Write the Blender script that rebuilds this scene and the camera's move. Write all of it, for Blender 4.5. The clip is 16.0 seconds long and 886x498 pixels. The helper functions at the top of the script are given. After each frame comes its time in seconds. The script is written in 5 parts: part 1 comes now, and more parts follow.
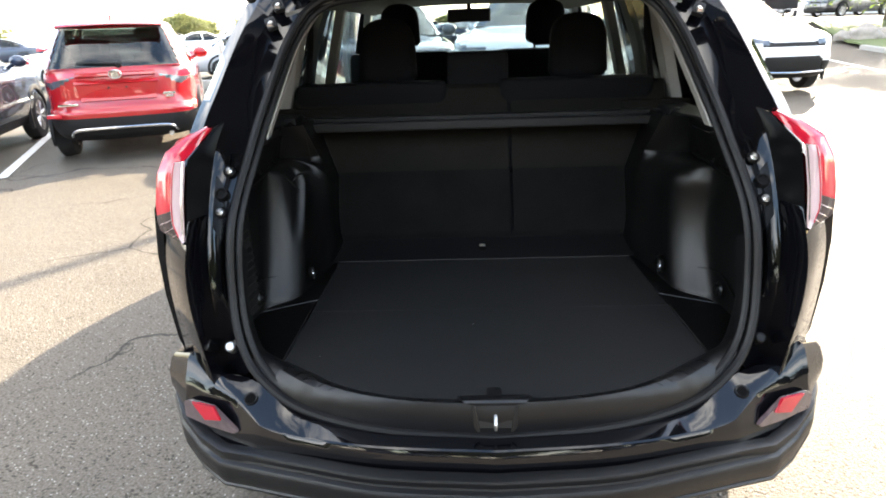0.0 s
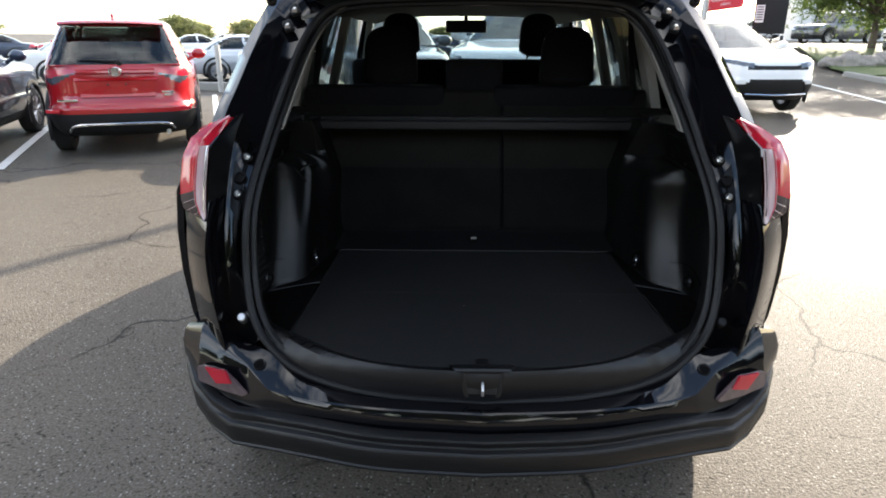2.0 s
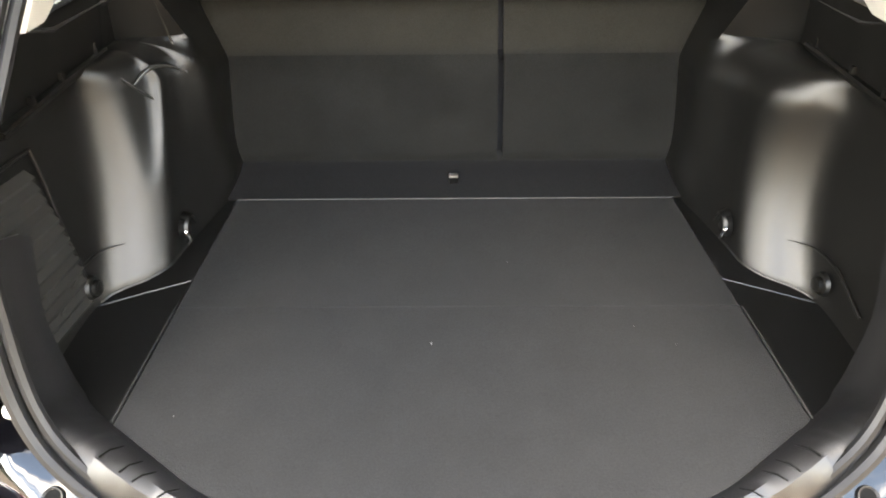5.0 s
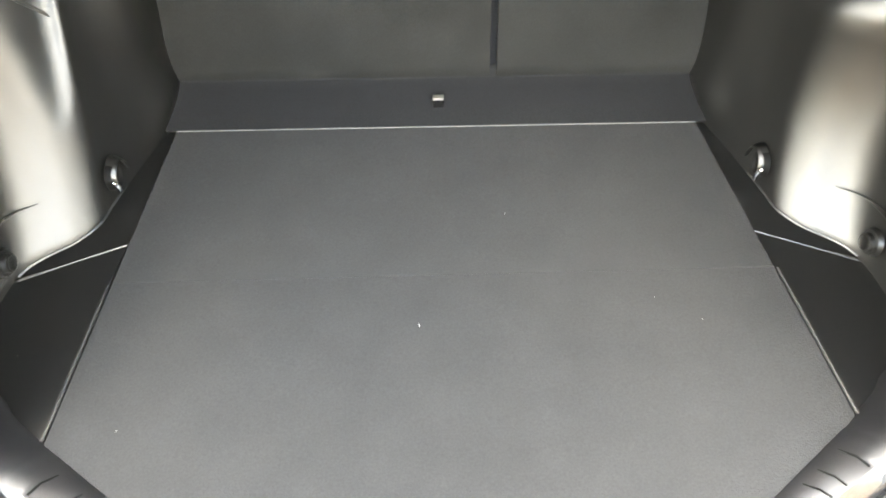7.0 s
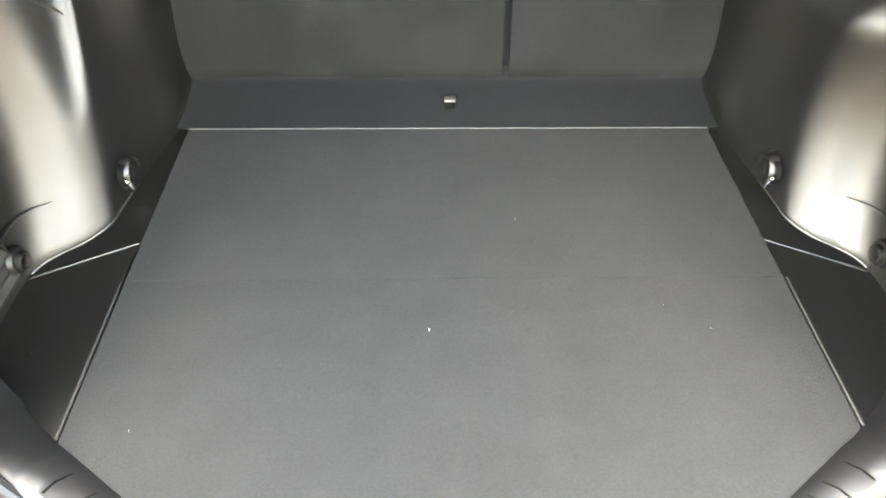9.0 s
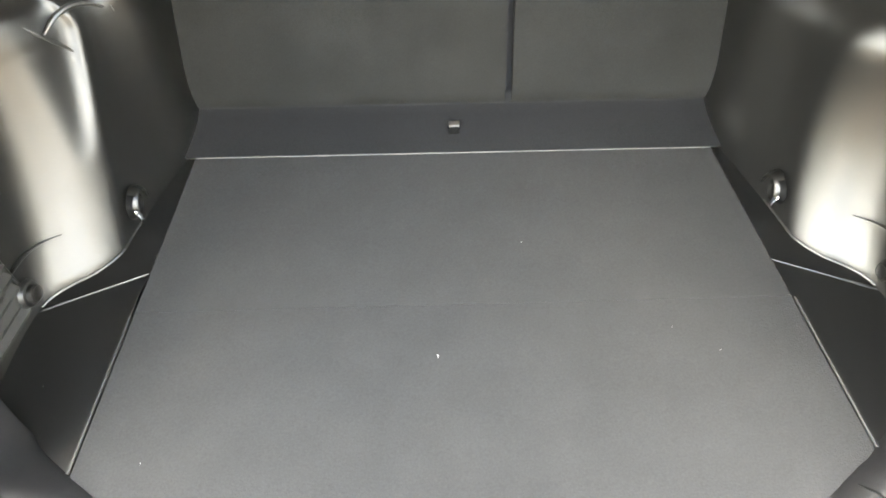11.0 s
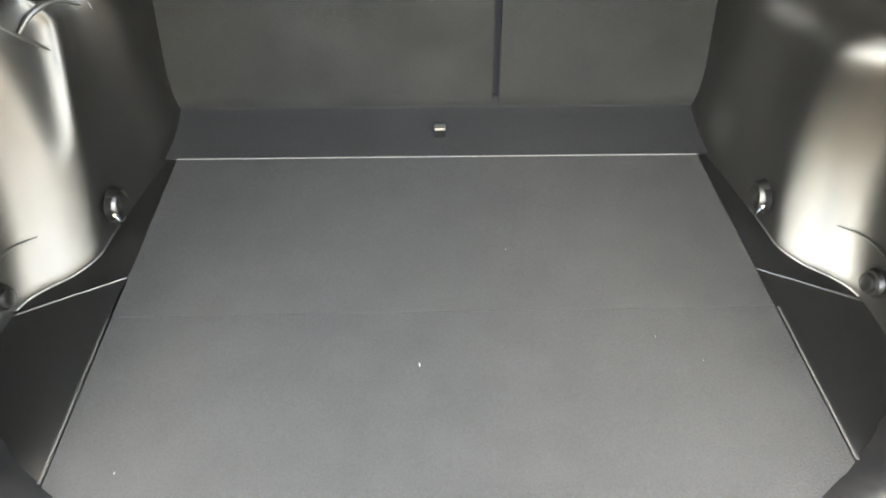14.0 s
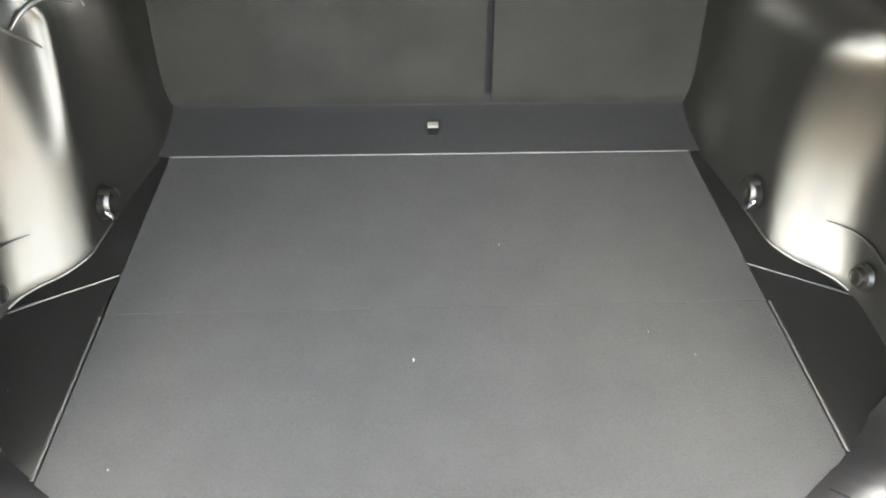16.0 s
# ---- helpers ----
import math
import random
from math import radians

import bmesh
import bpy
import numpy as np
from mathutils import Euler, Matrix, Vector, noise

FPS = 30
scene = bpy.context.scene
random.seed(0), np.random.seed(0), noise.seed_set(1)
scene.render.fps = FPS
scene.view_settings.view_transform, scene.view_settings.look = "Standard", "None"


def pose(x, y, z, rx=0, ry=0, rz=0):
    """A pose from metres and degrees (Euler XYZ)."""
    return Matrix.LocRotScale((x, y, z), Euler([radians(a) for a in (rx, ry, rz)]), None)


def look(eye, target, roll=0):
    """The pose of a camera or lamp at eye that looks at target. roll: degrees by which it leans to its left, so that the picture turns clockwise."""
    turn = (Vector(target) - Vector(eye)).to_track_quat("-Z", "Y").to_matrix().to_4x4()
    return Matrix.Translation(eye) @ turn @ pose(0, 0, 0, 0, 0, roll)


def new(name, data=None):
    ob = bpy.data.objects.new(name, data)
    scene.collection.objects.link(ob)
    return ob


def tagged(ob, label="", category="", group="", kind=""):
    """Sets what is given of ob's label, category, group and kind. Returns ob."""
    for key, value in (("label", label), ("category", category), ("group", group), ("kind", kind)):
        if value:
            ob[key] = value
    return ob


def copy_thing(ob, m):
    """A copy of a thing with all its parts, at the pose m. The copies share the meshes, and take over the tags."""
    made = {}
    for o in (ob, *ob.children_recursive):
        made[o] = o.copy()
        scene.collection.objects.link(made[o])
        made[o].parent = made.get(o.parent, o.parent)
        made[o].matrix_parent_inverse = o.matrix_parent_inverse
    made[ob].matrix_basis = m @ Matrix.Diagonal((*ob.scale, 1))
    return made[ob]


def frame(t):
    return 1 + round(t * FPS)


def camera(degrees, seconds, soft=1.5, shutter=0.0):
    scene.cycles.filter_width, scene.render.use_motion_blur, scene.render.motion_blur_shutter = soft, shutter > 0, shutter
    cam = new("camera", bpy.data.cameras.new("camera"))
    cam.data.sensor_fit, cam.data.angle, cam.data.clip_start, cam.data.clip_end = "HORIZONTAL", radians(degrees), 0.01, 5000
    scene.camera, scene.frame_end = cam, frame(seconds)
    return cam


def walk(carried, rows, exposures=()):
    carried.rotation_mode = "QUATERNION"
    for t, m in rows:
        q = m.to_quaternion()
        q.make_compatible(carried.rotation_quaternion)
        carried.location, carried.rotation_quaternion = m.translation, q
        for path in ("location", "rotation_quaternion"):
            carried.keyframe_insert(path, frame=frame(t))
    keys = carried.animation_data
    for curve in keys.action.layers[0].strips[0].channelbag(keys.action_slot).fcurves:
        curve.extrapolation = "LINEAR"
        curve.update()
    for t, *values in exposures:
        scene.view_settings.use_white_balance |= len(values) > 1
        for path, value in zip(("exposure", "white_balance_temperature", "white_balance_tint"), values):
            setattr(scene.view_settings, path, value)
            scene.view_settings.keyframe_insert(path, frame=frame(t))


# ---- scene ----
cam = camera(70.0, 16.0, soft=1.9)
PATH = [
    (0, (-0.063, -1.073, 1.515), (-0.132, 0.809, 0.84), -2.0),
    (0.5, (-0.087, -1.167, 1.52), (-0.145, 0.731, 0.892), 0.9),
    (1, (-0.039, -1.216, 1.53), (0.021, 0.691, 0.931), 0.3),
    (1.5, (-0.065, -1.288, 1.52), (-0.033, 0.625, 0.934), -0.5),
    (2, (-0.082, -1.257, 1.503), (-0.111, 0.637, 0.86), 0.2),
    (2.5, (-0.134, -1.088, 1.515), (-0.113, 0.806, 0.873), -0.6),
    (3, (-0.144, -0.923, 1.491), (-0.005, 0.943, 0.783), -2.5),
    (3.5, (-0.139, -0.767, 1.491), (-0.057, 1.051, 0.663), -2.0),
    (4, (-0.056, -0.59, 1.484), (-0.093, 1.186, 0.564), -0.1),
    (4.5, (-0.012, -0.449, 1.441), (-0.147, 1.279, 0.444), -1.0),
    (5, (-0.011, -0.256, 1.493), (-0.031, 1.368, 0.326), -0.7),
    (5.2, (-0.014, -0.212, 1.478), (0.010, 1.405, 0.308), -0.4),
    (7.5, (-0.031, 0.021, 1.494), (0.022, 1.311, -0.033), 0.4),
    (8, (-0.028, 0.01, 1.499), (0.015, 1.316, -0.015), 0.1),
    (8.5, (-0.044, 0.024, 1.505), (0.002, 1.339, -0.001), 0.2),
    (9, (-0.044, 0.024, 1.509), (0.002, 1.331, -0.004), 1.1),
    (9.5, (-0.059, 0.02, 1.522), (-0.041, 1.372, 0.049), 0.8),
    (10, (-0.053, 0.029, 1.525), (-0.033, 1.372, 0.042), -0.0),
    (12.5, (-0.041, 0.036, 1.521), (-0.003, 1.388, 0.047), -0.4),
    (13, (-0.028, 0.034, 1.523), (0.015, 1.403, 0.065), 0.1),
    (13.5, (-0.033, 0.044, 1.529), (0.021, 1.377, 0.04), 0.8),
    (14, (-0.035, 0.055, 1.527), (0.026, 1.387, 0.036), 1.1),
    (14.5, (-0.042, 0.048, 1.527), (0.03, 1.389, 0.045), 1.7),
    (15, (-0.036, 0.041, 1.527), (0.029, 1.404, 0.064), 1.1),
    (15.5, (-0.034, 0.039, 1.525), (0.032, 1.385, 0.048), 1.0),
    (16, (-0.035, 0.046, 1.523), (0.046, 1.381, 0.037), 1.5),
]
walk(cam, [(t, look(eye, target, roll)) for t, eye, target, roll in PATH],
     [(0.0, 3.0, 7000, 10), (0.6, 2.45, 6700, 10), (1.2, 2.0, 6600, 10), (2.2, 1.85, 6500, 10), (2.6, 2.05, 6400, 10), (3.5, 3.35, 6500, 10), (4.0, 4.45, 7500, 12), (4.5, 5.0, 8400, 12), (5.0, 5.45, 8800, 13), (5.3, 5.8, 9200, 13), (7.4, 6.68, 8700, 9), (16.0, 6.68, 8700, 9)])

# ---- daylight: a low sun ahead of the car and to its right ----
SUN_EL, SUN_AZ = radians(22.1), radians(32.5)
world = bpy.data.worlds.new("sky_world")
scene.world = world
world.use_nodes = True
wn = world.node_tree
sky = wn.nodes.new("ShaderNodeTexSky")
sky.sky_type, sky.sun_disc = "NISHITA", False
sky.sun_elevation, sky.sun_rotation = SUN_EL, SUN_AZ
sky.air_density, sky.dust_density, sky.ozone_density = 1.0, 1.2, 1.0
# broken white cloud over the whole sky
co = wn.nodes.new("ShaderNodeTexCoord")
mp = wn.nodes.new("ShaderNodeMapping")
mp.inputs["Scale"].default_value = (1.0, 1.0, 2.6)
cl = wn.nodes.new("ShaderNodeTexNoise")
cl.inputs["Scale"].default_value, cl.inputs["Detail"].default_value, cl.inputs["Roughness"].default_value = 2.4, 7, 0.58
rg = wn.nodes.new("ShaderNodeMapRange")
rg.inputs["From Min"].default_value, rg.inputs["From Max"].default_value = 0.47, 0.66
rg.inputs["To Min"].default_value, rg.inputs["To Max"].default_value = 0.0, 0.80
mxw = wn.nodes.new("ShaderNodeMix")
mxw.data_type = "RGBA"
glow = wn.nodes.new("ShaderNodeRGBToBW")
white = wn.nodes.new("ShaderNodeMath")
white.operation = "MULTIPLY_ADD"
white.inputs[1].default_value, white.inputs[2].default_value = 0.9, 8.0
wn.links.new(co.outputs["Generated"], mp.inputs["Vector"])
wn.links.new(mp.outputs[0], cl.inputs["Vector"])
wn.links.new(cl.outputs["Fac"], rg.inputs["Value"])
wn.links.new(rg.outputs[0], mxw.inputs["Factor"])
wn.links.new(sky.outputs[0], mxw.inputs["A"])
wn.links.new(sky.outputs[0], glow.inputs[0])
wn.links.new(glow.outputs[0], white.inputs[0])
wn.links.new(white.outputs[0], mxw.inputs["B"])
wn.links.new(mxw.outputs["Result"], wn.nodes["Background"].inputs["Color"])
wn.nodes["Background"].inputs["Strength"].default_value = 0.138
sun_data = bpy.data.lights.new("sun", "SUN")
sun_data.energy, sun_data.angle, sun_data.color = 5.0, radians(0.5), (1.0, 0.90, 0.76)
sun = new("sun", sun_data)
sun.matrix_world = look((math.sin(SUN_AZ) * math.cos(SUN_EL) * 50, math.cos(SUN_AZ) * math.cos(SUN_EL) * 50, math.sin(SUN_EL) * 50), (0, 0, 0))

# ---- building helpers ----
def catmull(pts, n):
    """n places along a smooth line through pts."""
    pts = [Vector(p) for p in pts]
    ext = [pts[0] * 2 - pts[1]] + pts + [pts[-1] * 2 - pts[-2]]
    out = []
    for k in range(n):
        f = k / (n - 1) * (len(pts) - 1)
        i = min(int(f), len(pts) - 2)
        u = f - i
        a, b, c, d = ext[i:i + 4]
        out.append(0.5 * (2 * b + (c - a) * u + (2 * a - 5 * b + 4 * c - d) * u * u + (3 * b - a - 3 * c + d) * u ** 3))
    return out


def steps(pts, n):
    """n places at even steps along straight runs through pts."""
    pts = [Vector(p) for p in pts]
    far = [0.0]
    for a, b in zip(pts, pts[1:]):
        far.append(far[-1] + (b - a).length)
    out = []
    for k in range(n):
        d = far[-1] * k / (n - 1)
        i = max(j for j in range(len(pts) - 1) if far[j] <= d + 1e-9)
        out.append(pts[i].lerp(pts[i + 1], (d - far[i]) / (far[i + 1] - far[i])))
    return out


def loft(bm, rows, closed=False, caps=False):
    vs = [[bm.verts.new(p) for p in r] for r in rows]
    n = len(rows[0])
    for a, b in zip(vs, vs[1:]):
        for i in range(n if closed else n - 1):
            j = (i + 1) % n
            bm.faces.new((a[i], a[j], b[j], b[i]))
    if caps:
        bm.faces.new(vs[0][::-1])
        bm.faces.new(vs[-1])
    return vs


def thick(bm, t):
    bmesh.ops.recalc_face_normals(bm, faces=bm.faces)
    bmesh.ops.solidify(bm, geom=bm.faces[:], thickness=t)


def box(bm, c, s, bev=0.0, m=None, seg=2):
    r = bmesh.ops.create_cube(bm, size=1.0, matrix=Matrix.Translation(c) @ (m or Matrix()) @ Matrix.Diagonal((*s, 1)))
    if bev > 0:
        ed = list({e for v in r["verts"] for e in v.link_edges})
        bmesh.ops.bevel(bm, geom=ed, offset=bev, segments=seg, profile=0.7, affect="EDGES")


def rod(bm, a, b, r, r2=None, n=12):
    a, b = Vector(a), Vector(b)
    d = b - a
    m = Matrix.Translation((a + b) / 2) @ d.to_track_quat("Z", "Y").to_matrix().to_4x4()
    bmesh.ops.create_cone(bm, cap_ends=True, segments=n, radius1=r, radius2=r if r2 is None else r2, depth=d.length, matrix=m)


def tube(bm, pts, r, n=8, closed=False, caps=True):
    """A round hose along pts; r is a number or one for each place."""
    pts = [Vector(p) for p in pts]
    rows = []
    s = None
    for i, p in enumerate(pts):
        if closed:
            d = pts[(i + 1) % len(pts)] - pts[i - 1]
        else:
            d = pts[min(i + 1, len(pts) - 1)] - pts[max(i - 1, 0)]
        d.normalize()
        if s is None:
            s = d.cross(Vector((0, 0, 1)) if abs(d.z) < 0.9 else Vector((0, 1, 0))).normalized()
        else:
            s = (s - d * s.dot(d)).normalized()
        u = s.cross(d)
        q = r[i] if isinstance(r, (list, tuple)) else r
        rows.append([p + (s * math.cos(a) + u * math.sin(a)) * q for a in (k * math.tau / n for k in range(n))])
    if closed:
        rows.append(rows[0])
    loft(bm, rows, True, caps and not closed)


def prism(bm, outline, d):
    """A slab: the outline's places, and the same moved by d."""
    a = [bm.verts.new(p) for p in outline]
    b = [bm.verts.new(Vector(p) + Vector(d)) for p in outline]
    bm.faces.new(a[::-1])
    bm.faces.new(b)
    n = len(a)
    for i in range(n):
        bm.faces.new((a[i], a[(i + 1) % n], b[(i + 1) % n], b[i]))


def turned(bm, prof, c, axis="x", n=32):
    """A body of revolution about an axis through c: prof holds (along, radius)."""
    rows = []
    for k in range(n + 1):
        a = k / n * math.tau
        if axis == "x":
            rows.append([Vector(c) + Vector((h, r * math.cos(a), r * math.sin(a))) for h, r in prof])
        elif axis == "y":
            rows.append([Vector(c) + Vector((r * math.cos(a), h, r * math.sin(a))) for h, r in prof])
        else:
            rows.append([Vector(c) + Vector((r * math.cos(a), r * math.sin(a), h)) for h, r in prof])
    loft(bm, rows)
    bmesh.ops.remove_doubles(bm, verts=bm.verts[:], dist=1e-5)


def part(name, bm, material, parent=None, label="", sharp=38, flat=False):
    """Links a bmesh as one mesh object, under a thing or a part."""
    bmesh.ops.recalc_face_normals(bm, faces=bm.faces[:])
    me = bpy.data.meshes.new(name)
    bm.to_mesh(me)
    bm.free()
    me.materials.append(material)
    if not flat:
        me.shade_smooth()
        me.set_sharp_from_angle(angle=radians(sharp))
    ob = new(name, me)
    if parent is not None:
        ob.parent = parent
    if label:
        tagged(ob, label)
    return ob


def thing(name, label, category, group="", kind="", at=None):
    ob = new(name)
    ob.empty_display_size = 0.1
    if at is not None:
        ob.matrix_basis = at
    return tagged(ob, label, category, group, kind)


# ---- materials ----
def mat(name, colour, rough=0.5, metal=0.0, var=0.12, scale=8.0, bump=0.0, bump_scale=200.0, coat=0.0, spec=0.5, dirt=None, trans=0.0, alpha=1.0, emit=0.0, stretch=(1, 1, 1), fine=0.0, fine_scale=400.0, leafy=0.0, depth=0.002):
    """A node material: colour varied at two scales, uneven gloss, and fine relief."""
    m = bpy.data.materials.new(name)
    m.use_nodes = True
    nt = m.node_tree
    n, l = nt.nodes, nt.links
    p = n["Principled BSDF"]
    geo = n.new("ShaderNodeTexCoord")
    mp = n.new("ShaderNodeMapping")
    mp.inputs["Scale"].default_value = stretch
    l.new(geo.outputs["Object"], mp.inputs["Vector"])
    big = n.new("ShaderNodeTexNoise")
    big.inputs["Scale"].default_value, big.inputs["Detail"].default_value = scale, 5
    l.new(mp.outputs[0], big.inputs["Vector"])
    small = n.new("ShaderNodeTexNoise")
    small.inputs["Scale"].default_value, small.inputs["Detail"].default_value = fine_scale, 2
    l.new(mp.outputs[0], small.inputs["Vector"])
    mul = n.new("ShaderNodeMix")
    mul.data_type = "RGBA"
    mul.inputs["A"].default_value = (*[c * (1 - var) for c in colour], 1)
    mul.inputs["B"].default_value = (*[min(1, c * (1 + var)) for c in colour], 1)
    l.new(big.outputs["Fac"], mul.inputs["Factor"])
    mul2 = n.new("ShaderNodeMix")
    mul2.data_type, mul2.blend_type = "RGBA", "OVERLAY"
    mul2.inputs["Factor"].default_value = fine
    l.new(mul.outputs["Result"], mul2.inputs["A"])
    l.new(small.outputs["Fac"], mul2.inputs["B"])
    l.new(mul2.outputs["Result"], p.inputs["Base Color"])
    rr = n.new("ShaderNodeMapRange")
    rr.inputs["To Min"].default_value, rr.inputs["To Max"].default_value = max(0.0, rough * 0.85), min(1.0, rough * 1.15)
    l.new(big.outputs["Fac"], rr.inputs["Value"])
    l.new(rr.outputs[0], p.inputs["Roughness"])
    p.inputs["Metallic"].default_value = metal
    p.inputs["Coat Weight"].default_value = coat
    p.inputs["Coat Roughness"].default_value = 0.02
    p.inputs["Specular IOR Level"].default_value = spec
    p.inputs["Transmission Weight"].default_value = trans
    p.inputs["Alpha"].default_value = alpha
    if emit:
        p.inputs["Emission Color"].default_value = (*colour, 1)
        p.inputs["Emission Strength"].default_value = emit
    if leafy:
        tl = n.new("ShaderNodeBsdfTranslucent")
        tl.inputs[0].default_value = (*[min(1, c * 2.6) for c in colour], 1)
        ms = n.new("ShaderNodeMixShader")
        ms.inputs[0].default_value = leafy
        l.new(p.outputs[0], ms.inputs[1])
        l.new(tl.outputs[0], ms.inputs[2])
        l.new(ms.outputs[0], n["Material Output"].inputs[0])
    if bump:
        bn = n.new("ShaderNodeTexNoise")
        bn.inputs["Scale"].default_value, bn.inputs["Detail"].default_value = bump_scale, 3
        l.new(mp.outputs[0], bn.inputs["Vector"])
        bp = n.new("ShaderNodeBump")
        bp.inputs["Strength"].default_value, bp.inputs["Distance"].default_value = bump, depth
        l.new(bn.outputs["Fac"], bp.inputs["Height"])
        l.new(bp.outputs[0], p.inputs["Normal"])
    return m


def glass(name, colour, tint, rough=0.02):
    """Thin window glass: part clear, part a polished sheet."""
    m = bpy.data.materials.new(name)
    m.use_nodes = True
    nt = m.node_tree
    n, l = nt.nodes, nt.links
    out = n["Material Output"]
    n.remove(n["Principled BSDF"])
    tr = n.new("ShaderNodeBsdfTransparent")
    tr.inputs[0].default_value = (*colour, 1)
    gl = n.new("ShaderNodeBsdfGlossy")
    gl.inputs["Roughness"].default_value = rough
    lw = n.new("ShaderNodeLayerWeight")
    lw.inputs["Blend"].default_value = 0.5
    pw = n.new("ShaderNodeMath")
    pw.operation = "POWER"
    pw.inputs[1].default_value = 4.0
    l.new(lw.outputs["Facing"], pw.inputs[0])
    fr = n.new("ShaderNodeMath")
    fr.operation = "MULTIPLY_ADD"
    fr.inputs[1].default_value, fr.inputs[2].default_value = 0.8, 0.05 * tint
    l.new(pw.outputs[0], fr.inputs[0])
    mx = n.new("ShaderNodeMixShader")
    l.new(fr.outputs[0], mx.inputs[0])
    l.new(tr.outputs[0], mx.inputs[1])
    l.new(gl.outputs[0], mx.inputs[2])
    l.new(mx.outputs[0], out.inputs[0])
    return m


BLACK_PAINT = mat("black_car_paint", (0.003, 0.003, 0.004), 0.045, var=0.2, scale=3)
BLACK_PLASTIC = mat("black_textured_plastic", (0.012, 0.012, 0.0125), 0.55, spec=0.3, var=0.2, scale=10, bump=0.25, bump_scale=900)
SKIRT_PLASTIC = mat("bumper_skirt_plastic", (0.007, 0.007, 0.0075), 0.33, spec=0.38, var=0.2, scale=10, bump=0.25, bump_scale=900)
# paler than the trim: the gleam along edges put into the colour
EDGE_PLASTIC = mat("gleam_edge_plastic", (0.013, 0.013, 0.0125), 0.35, var=0.2, scale=30)
TRIM_PLASTIC = mat("cargo_trim_plastic", (0.0036, 0.0036, 0.0035), 0.31, spec=0.40, var=0.15, scale=6, bump=0.22, bump_scale=1100, fine=0.2)
SILL_PLASTIC = mat("sill_plastic", (0.006, 0.006, 0.0065), 0.34, spec=0.42, var=0.25, scale=12, bump=0.2, bump_scale=700)
# near-black: shade of recesses, grooves and the anchor put into the colour
SHADE_BLACK = mat("shade_black_plastic", (0.0022, 0.0022, 0.0022), 0.7, var=0.2, scale=40, spec=0.06)
RUBBER = mat("seal_rubber", (0.007, 0.007, 0.0075), 0.42, spec=0.25, var=0.2, scale=20)
CARPET = mat("cargo_mat_felt", (0.0172, 0.0170, 0.0168), 0.92, spec=0.05, var=0.20, scale=13, bump=0.4, bump_scale=380, fine=0.36, fine_scale=320)
SEAT_FELT = mat("seat_back_felt", (0.0090, 0.0090, 0.0086), 0.95, spec=0.03, var=0.55, scale=8, bump=0.5, bump_scale=700, fine=0.6, fine_scale=450)
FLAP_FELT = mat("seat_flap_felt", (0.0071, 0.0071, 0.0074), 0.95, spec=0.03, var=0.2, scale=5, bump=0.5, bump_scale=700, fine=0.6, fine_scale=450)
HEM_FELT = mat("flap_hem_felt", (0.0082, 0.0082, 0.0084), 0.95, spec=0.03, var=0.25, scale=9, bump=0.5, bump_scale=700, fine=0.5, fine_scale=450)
BOARD_GLINT = mat("edge_glint", (0.042, 0.042, 0.041), 0.8, var=0.3, scale=30)
UPPER_CLOTH = mat("upper_seat_cloth", (0.0155, 0.0148, 0.0128), 0.95, spec=0.03, var=0.25, scale=9, bump=0.5, bump_scale=600, fine=0.4)
SATIN_BLACK = mat("satin_black_housing", (0.004, 0.004, 0.0045), 0.34, spec=0.35, var=0.2, scale=8)
SEAT_CLOTH = mat("seat_cloth", (0.0085, 0.0085, 0.0095), 0.9, spec=0.12, var=0.2, scale=10, bump=0.5, bump_scale=500, fine=0.3)
GREY_TRIM = mat("grey_pillar_trim", (0.30, 0.29, 0.27), 0.7, var=0.06, scale=6, bump=0.15, bump_scale=800)
HEADLINER = mat("headliner_cloth", (0.25, 0.24, 0.22), 0.95, var=0.06, scale=5, bump=0.2, bump_scale=600)
STEEL = mat("zinc_steel", (0.66, 0.65, 0.62), 0.38, metal=1.0, var=0.15, scale=60)
CHROME = mat("chrome", (0.75, 0.75, 0.76), 0.08, metal=1.0, var=0.05)
TYRE = mat("tyre_rubber", (0.018, 0.018, 0.018), 0.8, var=0.25, scale=14, bump=0.3, bump_scale=150)
ALLOY = mat("alloy_wheel", (0.42, 0.42, 0.43), 0.3, metal=0.9, var=0.1)
RED_LENS = mat("red_lens", (0.46, 0.010, 0.026), 0.12, var=0.25, scale=30, coat=1.0)
CLEAR_LENS = mat("clear_lens", (0.50, 0.36, 0.37), 0.12, var=0.4, scale=60, coat=1.0, stretch=(1, 1, .15))
SMOKED_LENS = mat("smoked_lens", (0.05, 0.035, 0.036), 0.1, var=0.4, scale=50, coat=0.2, stretch=(.2, .2, 1))
REFLECTOR_RIM = mat("smoky_reflector", (0.10, 0.070, 0.072), 0.12, var=0.5, scale=40, coat=1.0)
DARK_GLASS = mat("dark_tinted_glass", (0.010, 0.012, 0.013), 0.03, var=0.1, spec=0.35)
WINDOW = glass("window_glass", (0.58, 0.65, 0.66), 1.0)
PRIVACY = glass("privacy_glass", (0.085, 0.095, 0.095), 1.4)

